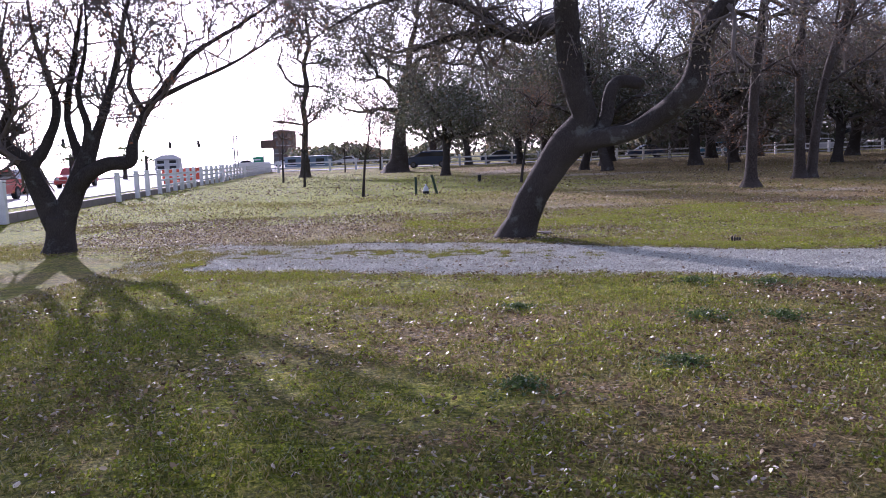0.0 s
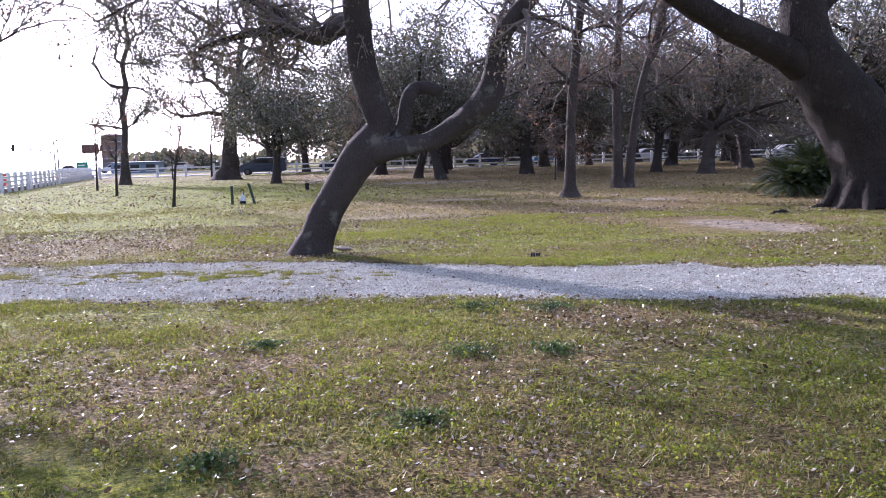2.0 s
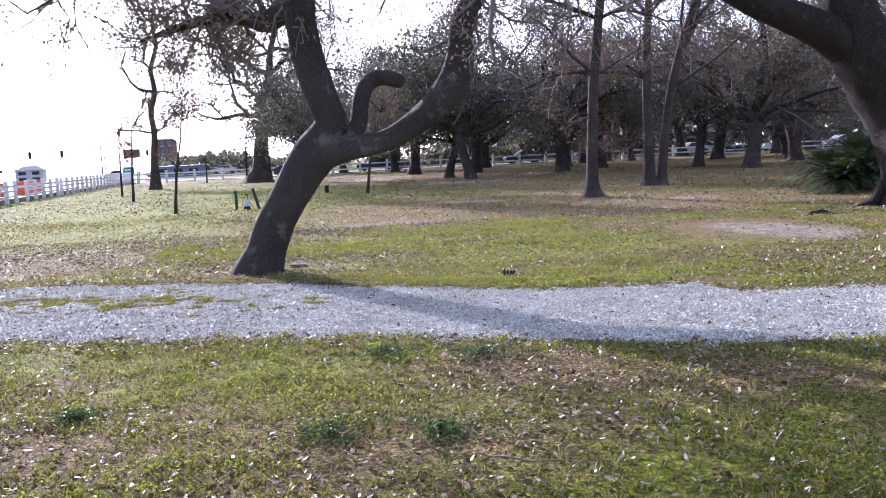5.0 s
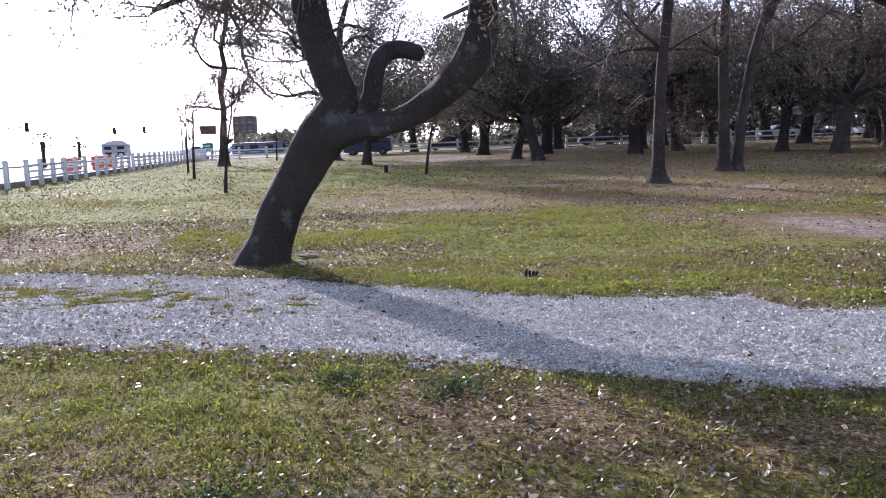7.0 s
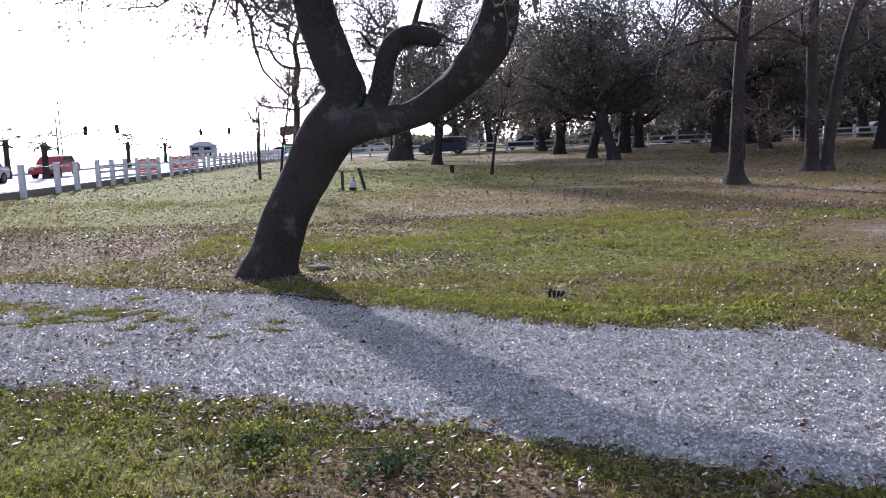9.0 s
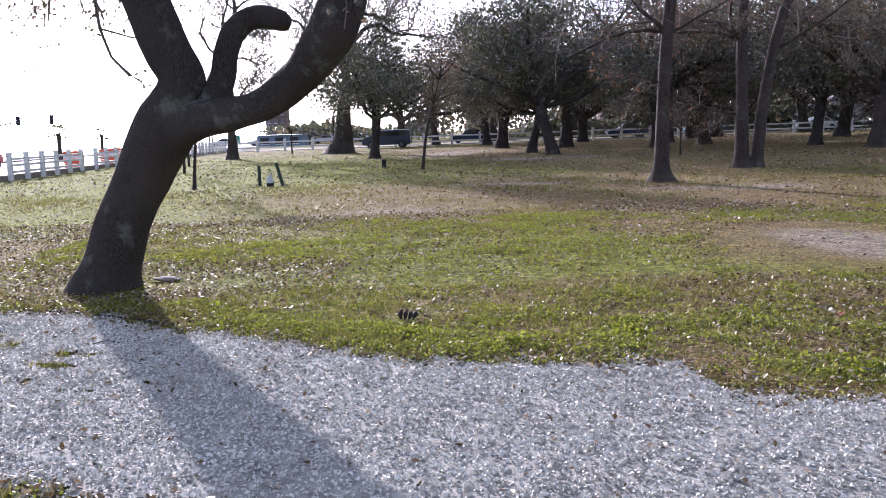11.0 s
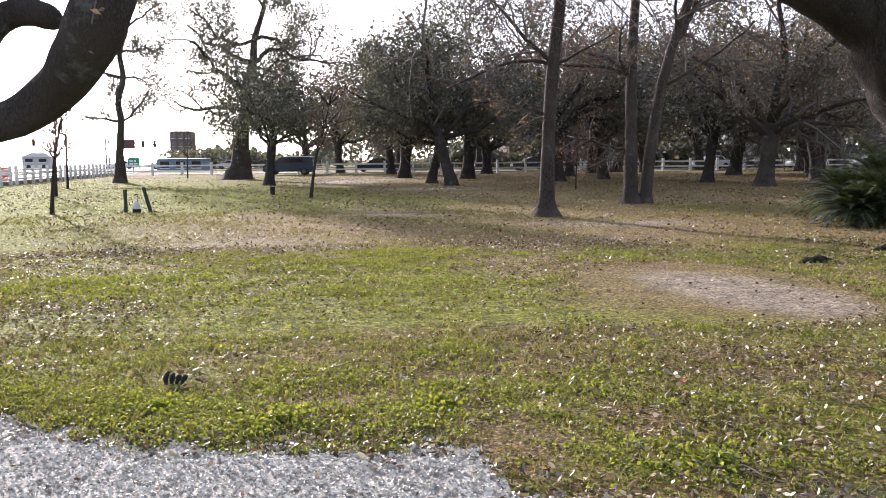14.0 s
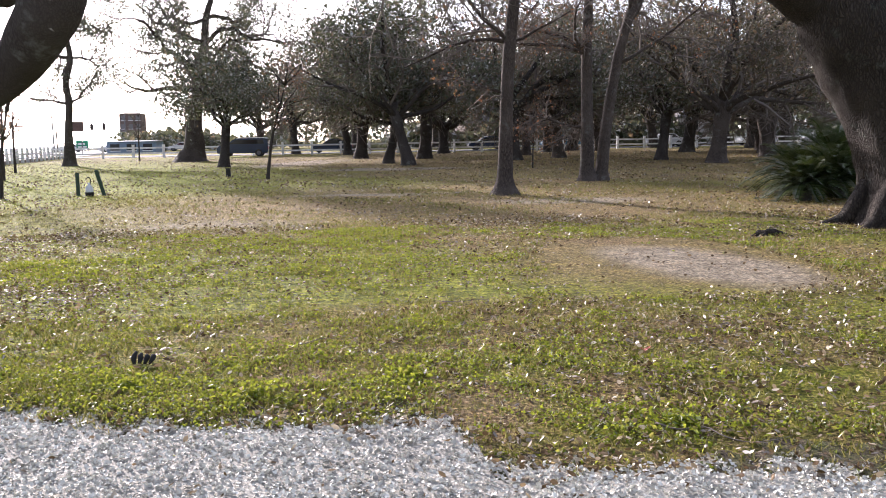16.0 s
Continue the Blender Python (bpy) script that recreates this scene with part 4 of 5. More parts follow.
# ---------------------------------------------------------------- the oak grove
def grove_oak(seed, leaf, per, wide=6.0, tall=2.0, r=0.42, wood=None, keep=1.0, low=0.45):
    rng = np.random.default_rng(seed)
    lx, ly = rng.uniform(-0.35, 0.35, 2)
    tr = [(0, 0, -0.2, r * 1.9), (0, 0, 0.15, r * 1.35), (lx * 0.3, ly * 0.3, 0.7, r * 1.0), (lx * 0.7, ly * 0.7, tall * 0.7, r * 0.92), (lx, ly, tall, r * 1.05), (lx * 1.2, ly * 1.2, tall + 0.6, r * 0.7)]
    lb = []
    k = 6
    for i in range(k):
        a = 2 * math.pi * (i + rng.uniform(-0.25, 0.25)) / k
        up = rng.uniform(low, 1.1)
        lb.append((4, (math.cos(a), math.sin(a), up), wide * rng.uniform(0.8, 1.1), r * rng.uniform(0.42, 0.6)))
    lb.append((5, (rng.uniform(-0.3, 0.3), rng.uniform(-0.3, 0.3), 1), wide * 0.95, r * 0.6))
    lb.append((5, (rng.uniform(-0.6, 0.6), rng.uniform(-0.6, 0.6), 1), wide * 0.85, r * 0.5))
    return grown_tree("live_oak", "spreading live oak with gnarled dark trunk and dense crown", seed, tr, lb, OAK, leaf, per, 0.34, 0.165, wood or M_OAK, keep, group="oak grove", rough=0.07, sides=12, twig_r=0.014, floor=2.3, clump=1.6)


A = grove_oak(101, M_LEAF_OAK, 12, r=0.36, keep=0.62)
B = grove_oak(102, M_LEAF_OAK, 12, 5.4, 2.5, 0.31, keep=0.62)
C = grove_oak(103, M_LEAF_MIX, 7, 5.6, 1.9, 0.32, M_BARK_GREY, 0.8)
D = grove_oak(104, M_LEAF_OAK, 12, 6.2, 2.0, 0.40, low=0.3, keep=0.65)
E = grove_oak(105, M_LEAF_MIX, 2, 5.4, 1.6, 0.30, M_BARK_GREY, 0.5)
F = grove_oak(106, M_LEAF_OAK, 10, 4.0, 1.9, 0.22, low=0.6, keep=0.6)
first = {}
PLACES = [
    (B, 7.6, 86, 20, 1.15), (A, 8.1, 69.4, 80, 1.15), (F, 9.1, 55.5, 10, 1.15), (F, 9.8, 51.3, 200, 1.15), (B, 12.3, 65, 140, 1.2), (D, 16.2, 83, 60, 1.1),
    (B, 16.75, 56.5, 300, 1.05), (D, 25.5, 81, 220, 1.15), (A, 28.6, 84, 0, 1.2), (E, 29.5, 79, 30, 1.0), (F, 24.0, 51.6, 90, 1.1), (A, 40, 92, 160, 1.2), (A, 33.1, 68.5, 310, 1.1),
    (C, 23.9, 44.7, 45, 1.15), (D, 52, 100, 75, 1.25), (B, 44.7, 80.4, 260, 1.2), (C, 35.4, 60.9, 130, 1.25), (A, 55, 92, 190, 1.2), (D, 64, 93, 20, 1.2), (F, -0.1, 54.8, 120, 1.0),
    (B, 2.5, 95, 50, 1.05), (C, -1.5, 103, 10, 1.2), (A, 9, 106, 90, 1.15), (D, 19, 110, 30, 1.12), (B, 31, 113, 10, 1.15), (A, 46, 116, 45, 1.15), (C, 46, 60, 10, 1.2), (D, 37, 47, 100, 1.2), (B, 52, 66, 200, 1.2), (A, 60, 76, 330, 1.25), (C, 30.5, 52, 250, 1.0), (E, 20.5, 69, 0, 1.1), (D, 47, 46, 15, 1.2),
    (C, 20.5, 60.0, 300, 0.95), (E, 40.5, 71, 60, 1.2),
]
for src, x, y, turn, k in PLACES:
    if src.name in first:
        put(src, x, y, turn, k)
    else:
        first[src.name] = 1
        src.matrix_basis = Matrix.Translation((x, y, height(x, y))) @ Matrix.Rotation(radians(turn), 4, "Z") @ Matrix.Scale(k, 4)


# ---------------------------------------------------------------- fences
def seafront_fence():
    root = thing("seafront_fence", "white concrete post-and-rail fence on a low kerb wall", "fence", kind="")
    slope = -0.1105

    def at(y):
        return -12.2 + slope * (y - 22.7)

    turn = math.degrees(math.atan2(1, slope)) - 90
    ys = [22.7, 28.4, 33.9, 36.9, 38.8]
    y = 41.2
    rails = []
    for y0, y1 in ((41.2, 50.2), (52.6, 60.4), (61.6, 72.6), (74, 84), (85.5, 96)):
        n = int(round((y1 - y0) / 1.75))
        for i in range(n + 1):
            ys.append(y0 + (y1 - y0) * i / n)
        rails.append((y0, y1))
    me = bpy.data.meshes.new("post")
    bm = boxed(-0.095, -0.095, 0.0, 0.095, 0.095, 1.15, bevel=0.015)
    box(bm, -0.11, -0.11, 1.151, 0.11, 0.11, 1.21, 0.015)
    bm.to_mesh(me)
    bm.free()
    me.materials.append(M_WHITE)
    for y in ys:
        ob = new("post", me)
        ob.parent = root
        ob.matrix_basis = pose(at(y), y, 0.0, 0, 0, turn)
    for y0, y1 in rails:
        for z in (0.38, 0.66, 0.93):
            ln = math.hypot(y1 - y0, at(y1) - at(y0))
            ob = part("rail", boxed(-0.04, 0, z - 0.05, 0.04, ln, z + 0.05, bevel=0.01), M_WHITE, root)
            ob.matrix_basis = pose(at(y0), y0, 0, 0, 0, turn)
    ln = math.hypot(104, 104 * slope)
    for k in range(26):
        y0 = -4 + 4 * k
        ob = part("kerb_block", boxed(-0.10, 0.01, -0.05, 0.10, 4.02, 0.26, bevel=0.02), M_KERB, root)
        ob.matrix_basis = pose(at(y0) - 0.26, y0, 0, 0, 0, turn)
    for y0, y1 in ((22.7, 28.4), (28.4, 33.9), (33.9, 41.2)):
        part("cable", rod(bmesh.new(), (at(y0), y0, 1.08), (at(y1), y1, 1.06), 0.008, sides=6), M_STEEL, root)


seafront_fence()


def park_fence():
    root = thing("park_fence", "white post-and-rail fence along the far side of the park", "fence")
    post = bpy.data.meshes.new("post")
    bm = boxed(-0.11, -0.11, -0.05, 0.11, 0.11, 1.2, bevel=0.015)
    box(bm, -0.13, -0.13, 1.201, 0.13, 0.13, 1.26, 0.015)
    bm.to_mesh(post)
    bm.free()
    rail = bpy.data.meshes.new("rail")
    bm = boxed(0.11, -0.03, -0.075, 2.69, 0.03, 0.075, bevel=0.01)
    bm.to_mesh(rail)
    bm.free()
    for m in (post, rail):
        m.materials.append(M_WHITE)
    for k in range(36):
        x = -21 + 2.8 * k
        y = 90.0 - 0.02 * x
        o = new("post", post)
        o.parent = root
        o.matrix_basis = pose(x, y, 0, 0, 0, -1.1)
        for z in (0.45, 0.95):
            o = new("rail", rail)
            o.parent = root
            o.matrix_basis = pose(x, y, z, 0, 0, -1.1)


park_fence()


# ---------------------------------------------------------------- roads beyond the fences
def strip(name, label, x0, y0, x1, y1, width, z, material, category):
    d = Vector((x1 - x0, y1 - y0, 0))
    ob = part(name, boxed(-width / 2, 0, -0.2, width / 2, d.length, z), material, None)
    ob.matrix_basis = pose(x0, y0, 0, 0, 0, math.degrees(math.atan2(d.y, d.x)) - 90)
    return tagged(ob, label, category, kind="structure")


strip("road_seafront", "wide pale concrete seafront road", -17.2, -60, -36.0, 190, 15.0, 0.05, M_ROAD, "road")
strip("pavement_seafront", "pale concrete pavement along the seafront", -26.6, -60, -45.4, 190, 3.4, 0.17, M_KERB, "pavement")
# Assumed water, added so the view past the road reflects white like haze.
strip("water", "assumed water sheet, its glare standing in for white haze beyond the seafront", -632, -106, -1170, 7000, 1206.0, 0.02, M_HAZE_WATER, "water")
strip("road_side", "asphalt street behind the park fence", -30, 99, 130, 96, 8.0, 0.04, M_ASPHALT, "road")


def car(name, label, x, y, turn, paint, length=4.4, width=1.75, tall=1.45, van=False, roof=None):
    root = thing(name, label, "car" if not van else "van", (x, y, 0.05), turn)
    h = tall
    if van:
        prof = [(0, 0.35), (0.02, 0.75), (0.25, 1.0), (0.9, 1.12), (1.65, h - 0.08), (2.0, h), (length - 0.25, h), (length - 0.03, h - 0.2), (length, 0.45), (length - 0.1, 0.3), (0.1, 0.28)]
        win = [(1.10, 1.12), (1.72, h - 0.20), (length - 0.45, h - 0.18), (length - 0.35, 1.12)]
    else:
        prof = [(0, 0.38), (0.03, 0.66), (0.2, 0.78), (1.15, 0.92), (1.85, h - 0.06), (2.2, h), (3.1, h - 0.02), (length - 0.75, 0.98), (length - 0.1, 0.92), (length, 0.55), (length - 0.1, 0.3), (0.12, 0.26)]
        win = [(1.30, 0.95), (1.92, h - 0.12), (3.05, h - 0.10), (length - 0.95, 0.97)]

    def slab(pts, w, inset=0.0):
        bm = bmesh.new()
        a = [bm.verts.new((p[0], -w / 2, p[1])) for p in pts]
        b = [bm.verts.new((p[0], w / 2, p[1])) for p in pts]
        bm.faces.new(a)
        bm.faces.new(b[::-1])
        for i in range(len(pts)):
            j = (i + 1) % len(pts)
            bm.faces.new((a[i], b[i], b[j], a[j]))
        bmesh.ops.recalc_face_normals(bm, faces=bm.faces)
        if inset:
            bmesh.ops.bevel(bm, geom=[e for e in bm.edges], offset=inset, segments=2, affect="EDGES")
        return bm

    part("body", slab(prof, width, 0.05), paint, root)
    part("side_window", slab(win, width + 0.012), M_GLASS, root)
    if roof:
        part("roof_panel", slab([(1.75, h - 0.10), (2.0, h + 0.02), (length - 0.25, h + 0.02), (length - 0.12, h - 0.10)], width - 0.04, 0.02), roof, root, "white roof panel")
    for fx in (0.85, length - 0.85):
        for sy in (-1, 1):
            w = part("wheel", rod(bmesh.new(), (fx, sy * (width / 2 - 0.2), 0.31), (fx, sy * (width / 2 + 0.02), 0.31), 0.32, sides=20), M_TYRE, root)
            part("rim", rod(bmesh.new(), (fx, sy * (width / 2 + 0.02), 0.31), (fx, sy * (width / 2 + 0.035), 0.31), 0.19, sides=16), M_STEEL, w)
    for sy in (-1, 1):
        part("headlight", boxed(-0.02, sy * width * 0.36 - 0.14, 0.58, 0.10, sy * width * 0.36 + 0.14, 0.72, bevel=0.02), M_JUG, root)
        part("tail_light", boxed(length - 0.08, sy * width * 0.40 - 0.09, 0.62, length + 0.015, sy * width * 0.40 + 0.09, 0.86, bevel=0.02), M_RED, root)
    return root


car("passenger_van", "dark navy passenger van with a white roof parked under the trees", -4.2, 86.0, -3, M_NAVY, 4.6, 1.9, 1.68, True, M_CARWHITE)
for i, (x, y, turn, m, lab) in enumerate((
        (-25.0, 47.0, 96, M_SILVER, "silver saloon car on the seafront road"), (-26.5, 58.0, 96, M_RED, "red car on the seafront road"), (-21.5, 37, 96, M_RED, "red car driving along the seafront road"),
        (-42.0, 165, 10, M_CARWHITE, "white car waiting at the junction"), (-31.0, 150, 2, M_CARWHITE, "white saloon car on the side street"), (-20.0, 150, 2, M_SILVER, "silver car on the side street"),
        (29.0, 97, 0, M_CARBLUE, "teal car parked behind the park fence"), (21.0, 98, 0, M_NAVY, "dark car parked behind the park fence"), (41.0, 97, 0, M_SILVER, "silver car parked behind the park fence"),
        (52.0, 97, 0, M_CARWHITE, "white car parked behind the park fence"), (60.0, 97.5, 0, M_SILVER, "silver car parked behind the park fence"), (4.0, 99, 0, M_NAVY, "dark car parked behind the park fence"))):
    car("saloon_car", lab, x, y, turn, m)


# ---------------------------------------------------------------- street furniture
def signal_mast(x, y, turn, tall, arm, heads):
    root = thing("traffic_signal", "grey traffic signal pole with a long mast arm", "traffic light", (x, y, 0), turn, "traffic signals")
    part("pole", rod(bmesh.new(), (0, 0, 0), (0, 0, tall + 2.0), 0.14, 0.08), M_STEEL, root)
    part("base_plate", boxed(-0.3, -0.3, 0, 0.3, 0.3, 0.12, bevel=0.03), M_KERB, root)
    part("mast_arm", tube(smooth_path([(0, 0, tall - 1.2, 0.09), (-arm * 0.3, 0, tall - 0.45, 0.075), (-arm, 0, tall, 0.05)], 6), 8), M_STEEL, root)
    for f in heads:
        h = part("signal_head", boxed(-arm * f - 0.24, -0.22, tall - 0.75, -arm * f + 0.24, 0.0, tall + 0.50, bevel=0.04), M_BLACK, root)
        for k in range(3):
            part("lens", rod(bmesh.new(), (-arm * f, -0.26, tall + 0.28 - 0.40 * k), (-arm * f, -0.22, tall + 0.28 - 0.40 * k), 0.13, sides=14), M_SIGNBROWN, h)


signal_mast(-38.4, 152, 0, 4.8, 11.8, (0.54, 0.98))
signal_mast(-57.5, 117, 180, 4.9, 9.0, (0.45, 0.95))
signal_mast(-30.0, 165, 0, 4.6, 6.0, (0.6, 0.95))


def fan_palm(x, y, tall, seed):
    root = thing("fan_palm", "short fan palm with a round tuft of fronds on the pavement", "palm", (x, y, 0.1), 0, "seafront palms")
    rng = np.random.default_rng(seed)
    part("trunk", tube(smooth_path([(0, 0, -0.1, 0.26), (0.02, 0, tall * 0.4, 0.2), (0.05, 0, tall, 0.19)], 6), 12, 0.12, 6), M_BARK_GREY, root)
    for k in range(26):
        a = k * 2.4
        up = rng.uniform(-0.5, 1.1)
        d = Vector((math.cos(a) * math.cos(up), math.sin(a) * math.cos(up), math.sin(up)))
        c = Vector((0.05, 0, tall)) + d * 0.75
        bm = rod(bmesh.new(), (0.05, 0, tall - 0.05), c, 0.02, 0.012, 5)
        side = d.cross(Vector((0, 0, 1))).normalized()
        for j in range(-5, 6):
            th = j * 0.24
            e = (d * math.cos(th) + side * math.sin(th)) * 0.62 + Vector((0, 0, -0.12 - 0.03 * abs(j)))
            w = side * math.cos(th) - d * math.sin(th)
            bm.faces.new([bm.verts.new(c), bm.verts.new(c + e * 0.5 + w * 0.035), bm.verts.new(c + e), bm.verts.new(c + e * 0.5 - w * 0.035)])
        part("frond", bm, M_PALM, root)


for i, (x, y, tall) in enumerate(((-30.0, 60, 2.6), (-25.6, 57, 2.2), (-32.0, 83, 2.3), (-24.5, 43, 2.4), (-39.5, 110, 2.4))):
    fan_palm(x, y, tall, 300 + i)


def sign_on_posts(name, label, x, y, turn, w, h, z, material, posts=(0.0,)):
    root = thing(name, label, "sign", (x, y, 0), turn)
    part("panel", boxed(-w / 2, -0.04, z, w / 2, 0.04, z + h, bevel=0.01), material, root)
    for p in posts:
        part("post", rod(bmesh.new(), (p, 0.09, -0.1), (p, 0.09, z + h * 0.9), 0.05), M_STEEL, root)
    return root


sign_on_posts("roadside_board", "dark brown roadside board on two posts", -23.3, 110.0, 8, 2.0, 1.1, 2.9, M_SIGNBROWN, (-0.7, 0.7))
sg = sign_on_posts("street_sign", "green street name sign with white border", -34.8, 155, 5, 1.9, 1.5, 0.5, M_SIGNGREEN, (-0.9, 0.9))
for k in range(2):
    part("lettering_bar", boxed(-0.7, -0.055, 0.85 + 0.5 * k, 0.7 - 0.3 * k, -0.042, 1.05 + 0.5 * k), M_CARWHITE, sg, "white bar of unreadable lettering")


def utility_pole(x, y, tall, r=0.12):
    root = thing("utility_pole", "tall slender weathered utility pole", "pole", (x, y, 0), group="utility poles")
    part("pole", rod(bmesh.new(), (0, 0, -0.2), (0, 0, tall), r, r * 0.6), M_TWIG, root)
    part("crossarm", boxed(-0.8, -0.05, tall - 0.9, 0.8, 0.05, tall - 0.78, bevel=0.01), M_TWIG, root)


utility_pole(-37.6, 151, 6.6)
utility_pole(-64, 130, 11)

for i, (x, y) in enumerate(((-19.0, 57.5), (-20.4, 66), (-21.5, 71))):
    b = thing("road_barrier", "orange and white road barrier by the fence", "barrier", (x, y, 0.05), 8, "road barriers")
    part("body", boxed(-0.6, -0.12, 0.25, 0.6, 0.12, 1.0, bevel=0.04), M_ORANGE, b)
    part("stripe", boxed(-0.6, -0.135, 0.55, 0.6, 0.135, 0.7, bevel=0.01), M_CARWHITE, b)
    part("foot", boxed(-0.5, -0.3, 0.0, 0.5, 0.3, 0.245, bevel=0.03), M_ORANGE, b)


# ---------------------------------------------------------------- buildings far off
def house(name, label, x, y, turn, w, d, h, wall, roof_h, roof=M_ROOF, rows=1, cols=3, glass=M_GLASS):
    root = thing(name, label, "building", (x, y, 0), turn)
    part("wall", boxed(-w / 2, -d / 2, -0.2, w / 2, d / 2, h), wall, root)
    bm = bmesh.new()
    o = 0.4
    a = [bm.verts.new(v) for v in ((-w / 2 - o, -d / 2 - o, h), (w / 2 + o, -d / 2 - o, h), (w / 2 + o, d / 2 + o, h), (-w / 2 - o, d / 2 + o, h), (-w / 4, 0, h + roof_h), (w / 4, 0, h + roof_h))]
    for f in ((0, 1, 5, 4), (1, 2, 5), (2, 3, 4, 5), (3, 0, 4), (3, 2, 1, 0)):
        bm.faces.new([a[i] for i in f])
    part("roof", bm, roof, root)
    for r in range(rows):
        for c in range(cols):
            cx = -w / 2 + w * (c + 0.5) / cols
            cz = h * (r + 0.5) / rows
            ww, wh = w / cols * 0.28, h / rows * 0.28
            win = part("window", boxed(cx - ww, -d / 2 - 0.04, cz - wh, cx + ww, -d / 2 + 0.05, cz + wh), glass, root)
            part("frame", boxed(cx - ww - 0.1, -d / 2 - 0.07, cz - wh - 0.14, cx + ww + 0.1, -d / 2 - 0.003, cz - wh), M_WHITE, win)
    return root


house("watch_house", "small pale seafront pavilion with a hipped roof", -58.5, 176, 10, 4.8, 4.8, 2.3, M_STUCCO, 0.9, M_STUCCO, 2, 2)
house("office_block", "brown mid-rise block with dark windows", -57.0, 297, 0, 7, 7, 11, M_BRICK, 0.5, M_ROOF, 4, 3, M_ROOF)
house("low_shop", "low blue-fronted shop across the street", -23.0, 140, 0, 7, 6, 1.7, M_BLUEWALL, 0.12, M_BLUEWALL, 1, 3)
house("house", "brown brick house beyond the trees", 33, 128, 0, 16, 9, 3.4, M_BRICK, 2.4, M_ROOF, 1, 4)
house("house", "pale house beyond the park fence", 62, 122, -10, 14, 9, 3.6, M_STUCCO, 2.4, M_ROOF, 1, 4)


def far_woods():
    rng = np.random.default_rng(9)
    n = 24000
    x = rng.uniform(-30, 190, n)
    y = 165 + rng.normal(0, 6, n)
    top = 9 + 3.5 * np.sin(x * 0.11) + 2.2 * np.sin(x * 0.31 + 1) + rng.normal(0, 0.8, n)
    top = np.where(x < 0, top * 0.45, top)
    z = top * rng.random(n) ** 0.7
    m = 15000
    x2 = rng.uniform(6, 130, m)
    y2 = 118 + rng.normal(0, 3, m) + 6 * np.sin(x2 * 0.09)
    t2 = np.clip(3.6 + 1.8 * np.sin(x2 * 0.17 + 2) + 1.6 * np.sin(x2 * 0.43), 0.6, 9)
    z2 = t2 * rng.random(m)
    c = np.stack([np.concatenate([x, x2]), np.concatenate([y, y2]), np.maximum(0.4, np.concatenate([z, z2]))], 1)
    v, f = blades(c, 0.95, rng, 0.7)
    ob = new("far_woods", mesh_of("far_woods", v, f, M_LEAF_OAK, False))
    tagged(ob, "distant dark belt of trees behind the street", "woods", kind="stuff")


far_woods()


# ---------------------------------------------------------------- lawn cover, leaves and shell grit
def lawn_tufts():
    rng = np.random.default_rng(3)
    xs, ys = [], []
    for n, x0, x1, y0, y1 in ((84000, -5, 11, 2.6, 14), (42000, -9, 14, 13, 21), (16000, -12, 17, 21, 30)):
        xs.append(rng.uniform(x0, x1, n))
        ys.append(rng.uniform(y0, y1, n))
    ys.append(26 + 40 * rng.random(14000) ** 1.8)
    xs.append(2 + (ys[-1] * 0.22 + 9) * rng.uniform(-1, 1.4, 14000))
    x, y = np.concatenate(xs), np.concatenate(ys)
    keep = np.zeros(len(x), bool)
    size = np.zeros(len(x))
    for i in range(len(x)):
        q = Vector((x[i], y[i], 0))
        f = noise.noise(q * 0.45) + 0.6 * noise.noise(q * 1.7 + Vector((5, 2, 0)))
        edge = on_path(x[i], y[i]) if near_edge(x[i]) - 1.2 < y[i] < far_edge(x[i]) + 1.2 else -9
        if edge > 0.03 and tussock(x[i], y[i]) < 0.26:
            continue
        lush = 0.35 if -0.6 < edge else 0.0
        if (x[i] - 9.2) ** 2 / 1.9 + (y[i] - 15.9) ** 2 / 4.6 < 1:
            lush = -1.0
        if (x[i] + 4.5) ** 2 / 14 + (y[i] - 17.5) ** 2 / 7 < 1:
            lush = -0.6
        if rng.random() < 0.50 + 0.55 * f + lush:
            keep[i] = True
            size[i] = 0.030 + 0.022 * max(0, f + lush) + 0.0012 * max(0, y[i] - 14)
    x, y, size = x[keep], y[keep], size[keep]
    k = 5
    n = len(x)
    bx = np.repeat(x, k) + rng.normal(0, 0.022, n * k)
    by = np.repeat(y, k) + rng.normal(0, 0.022, n * k)
    s = np.repeat(size, k) * rng.uniform(0.5, 1.4, n * k)
    bz = np.array([height(a, b) for a, b in zip(x, y)]).repeat(k)
    a = rng.uniform(0, 6.283, n * k)
    lean = rng.normal(0, 0.7, (n * k, 2)) * s[:, None]
    w = 0.0045 * (1 + 0.5 * rng.random(n * k))
    v = np.empty((n * k * 3, 3))
    v[0::3] = np.stack([bx - np.cos(a) * w, by - np.sin(a) * w, bz - 0.004], 1)
    v[1::3] = np.stack([bx + np.cos(a) * w, by + np.sin(a) * w, bz - 0.004], 1)
    v[2::3] = np.stack([bx + lean[:, 0], by + lean[:, 1], bz + s], 1)
    f = np.arange(n * k * 3).reshape(-1, 3)
    ob = new("grass", mesh_of("grass", v, f, M_BLADE, False))
    tagged(ob, "short patchy tufts of winter lawn grass", "grass", kind="stuff")


lawn_tufts()


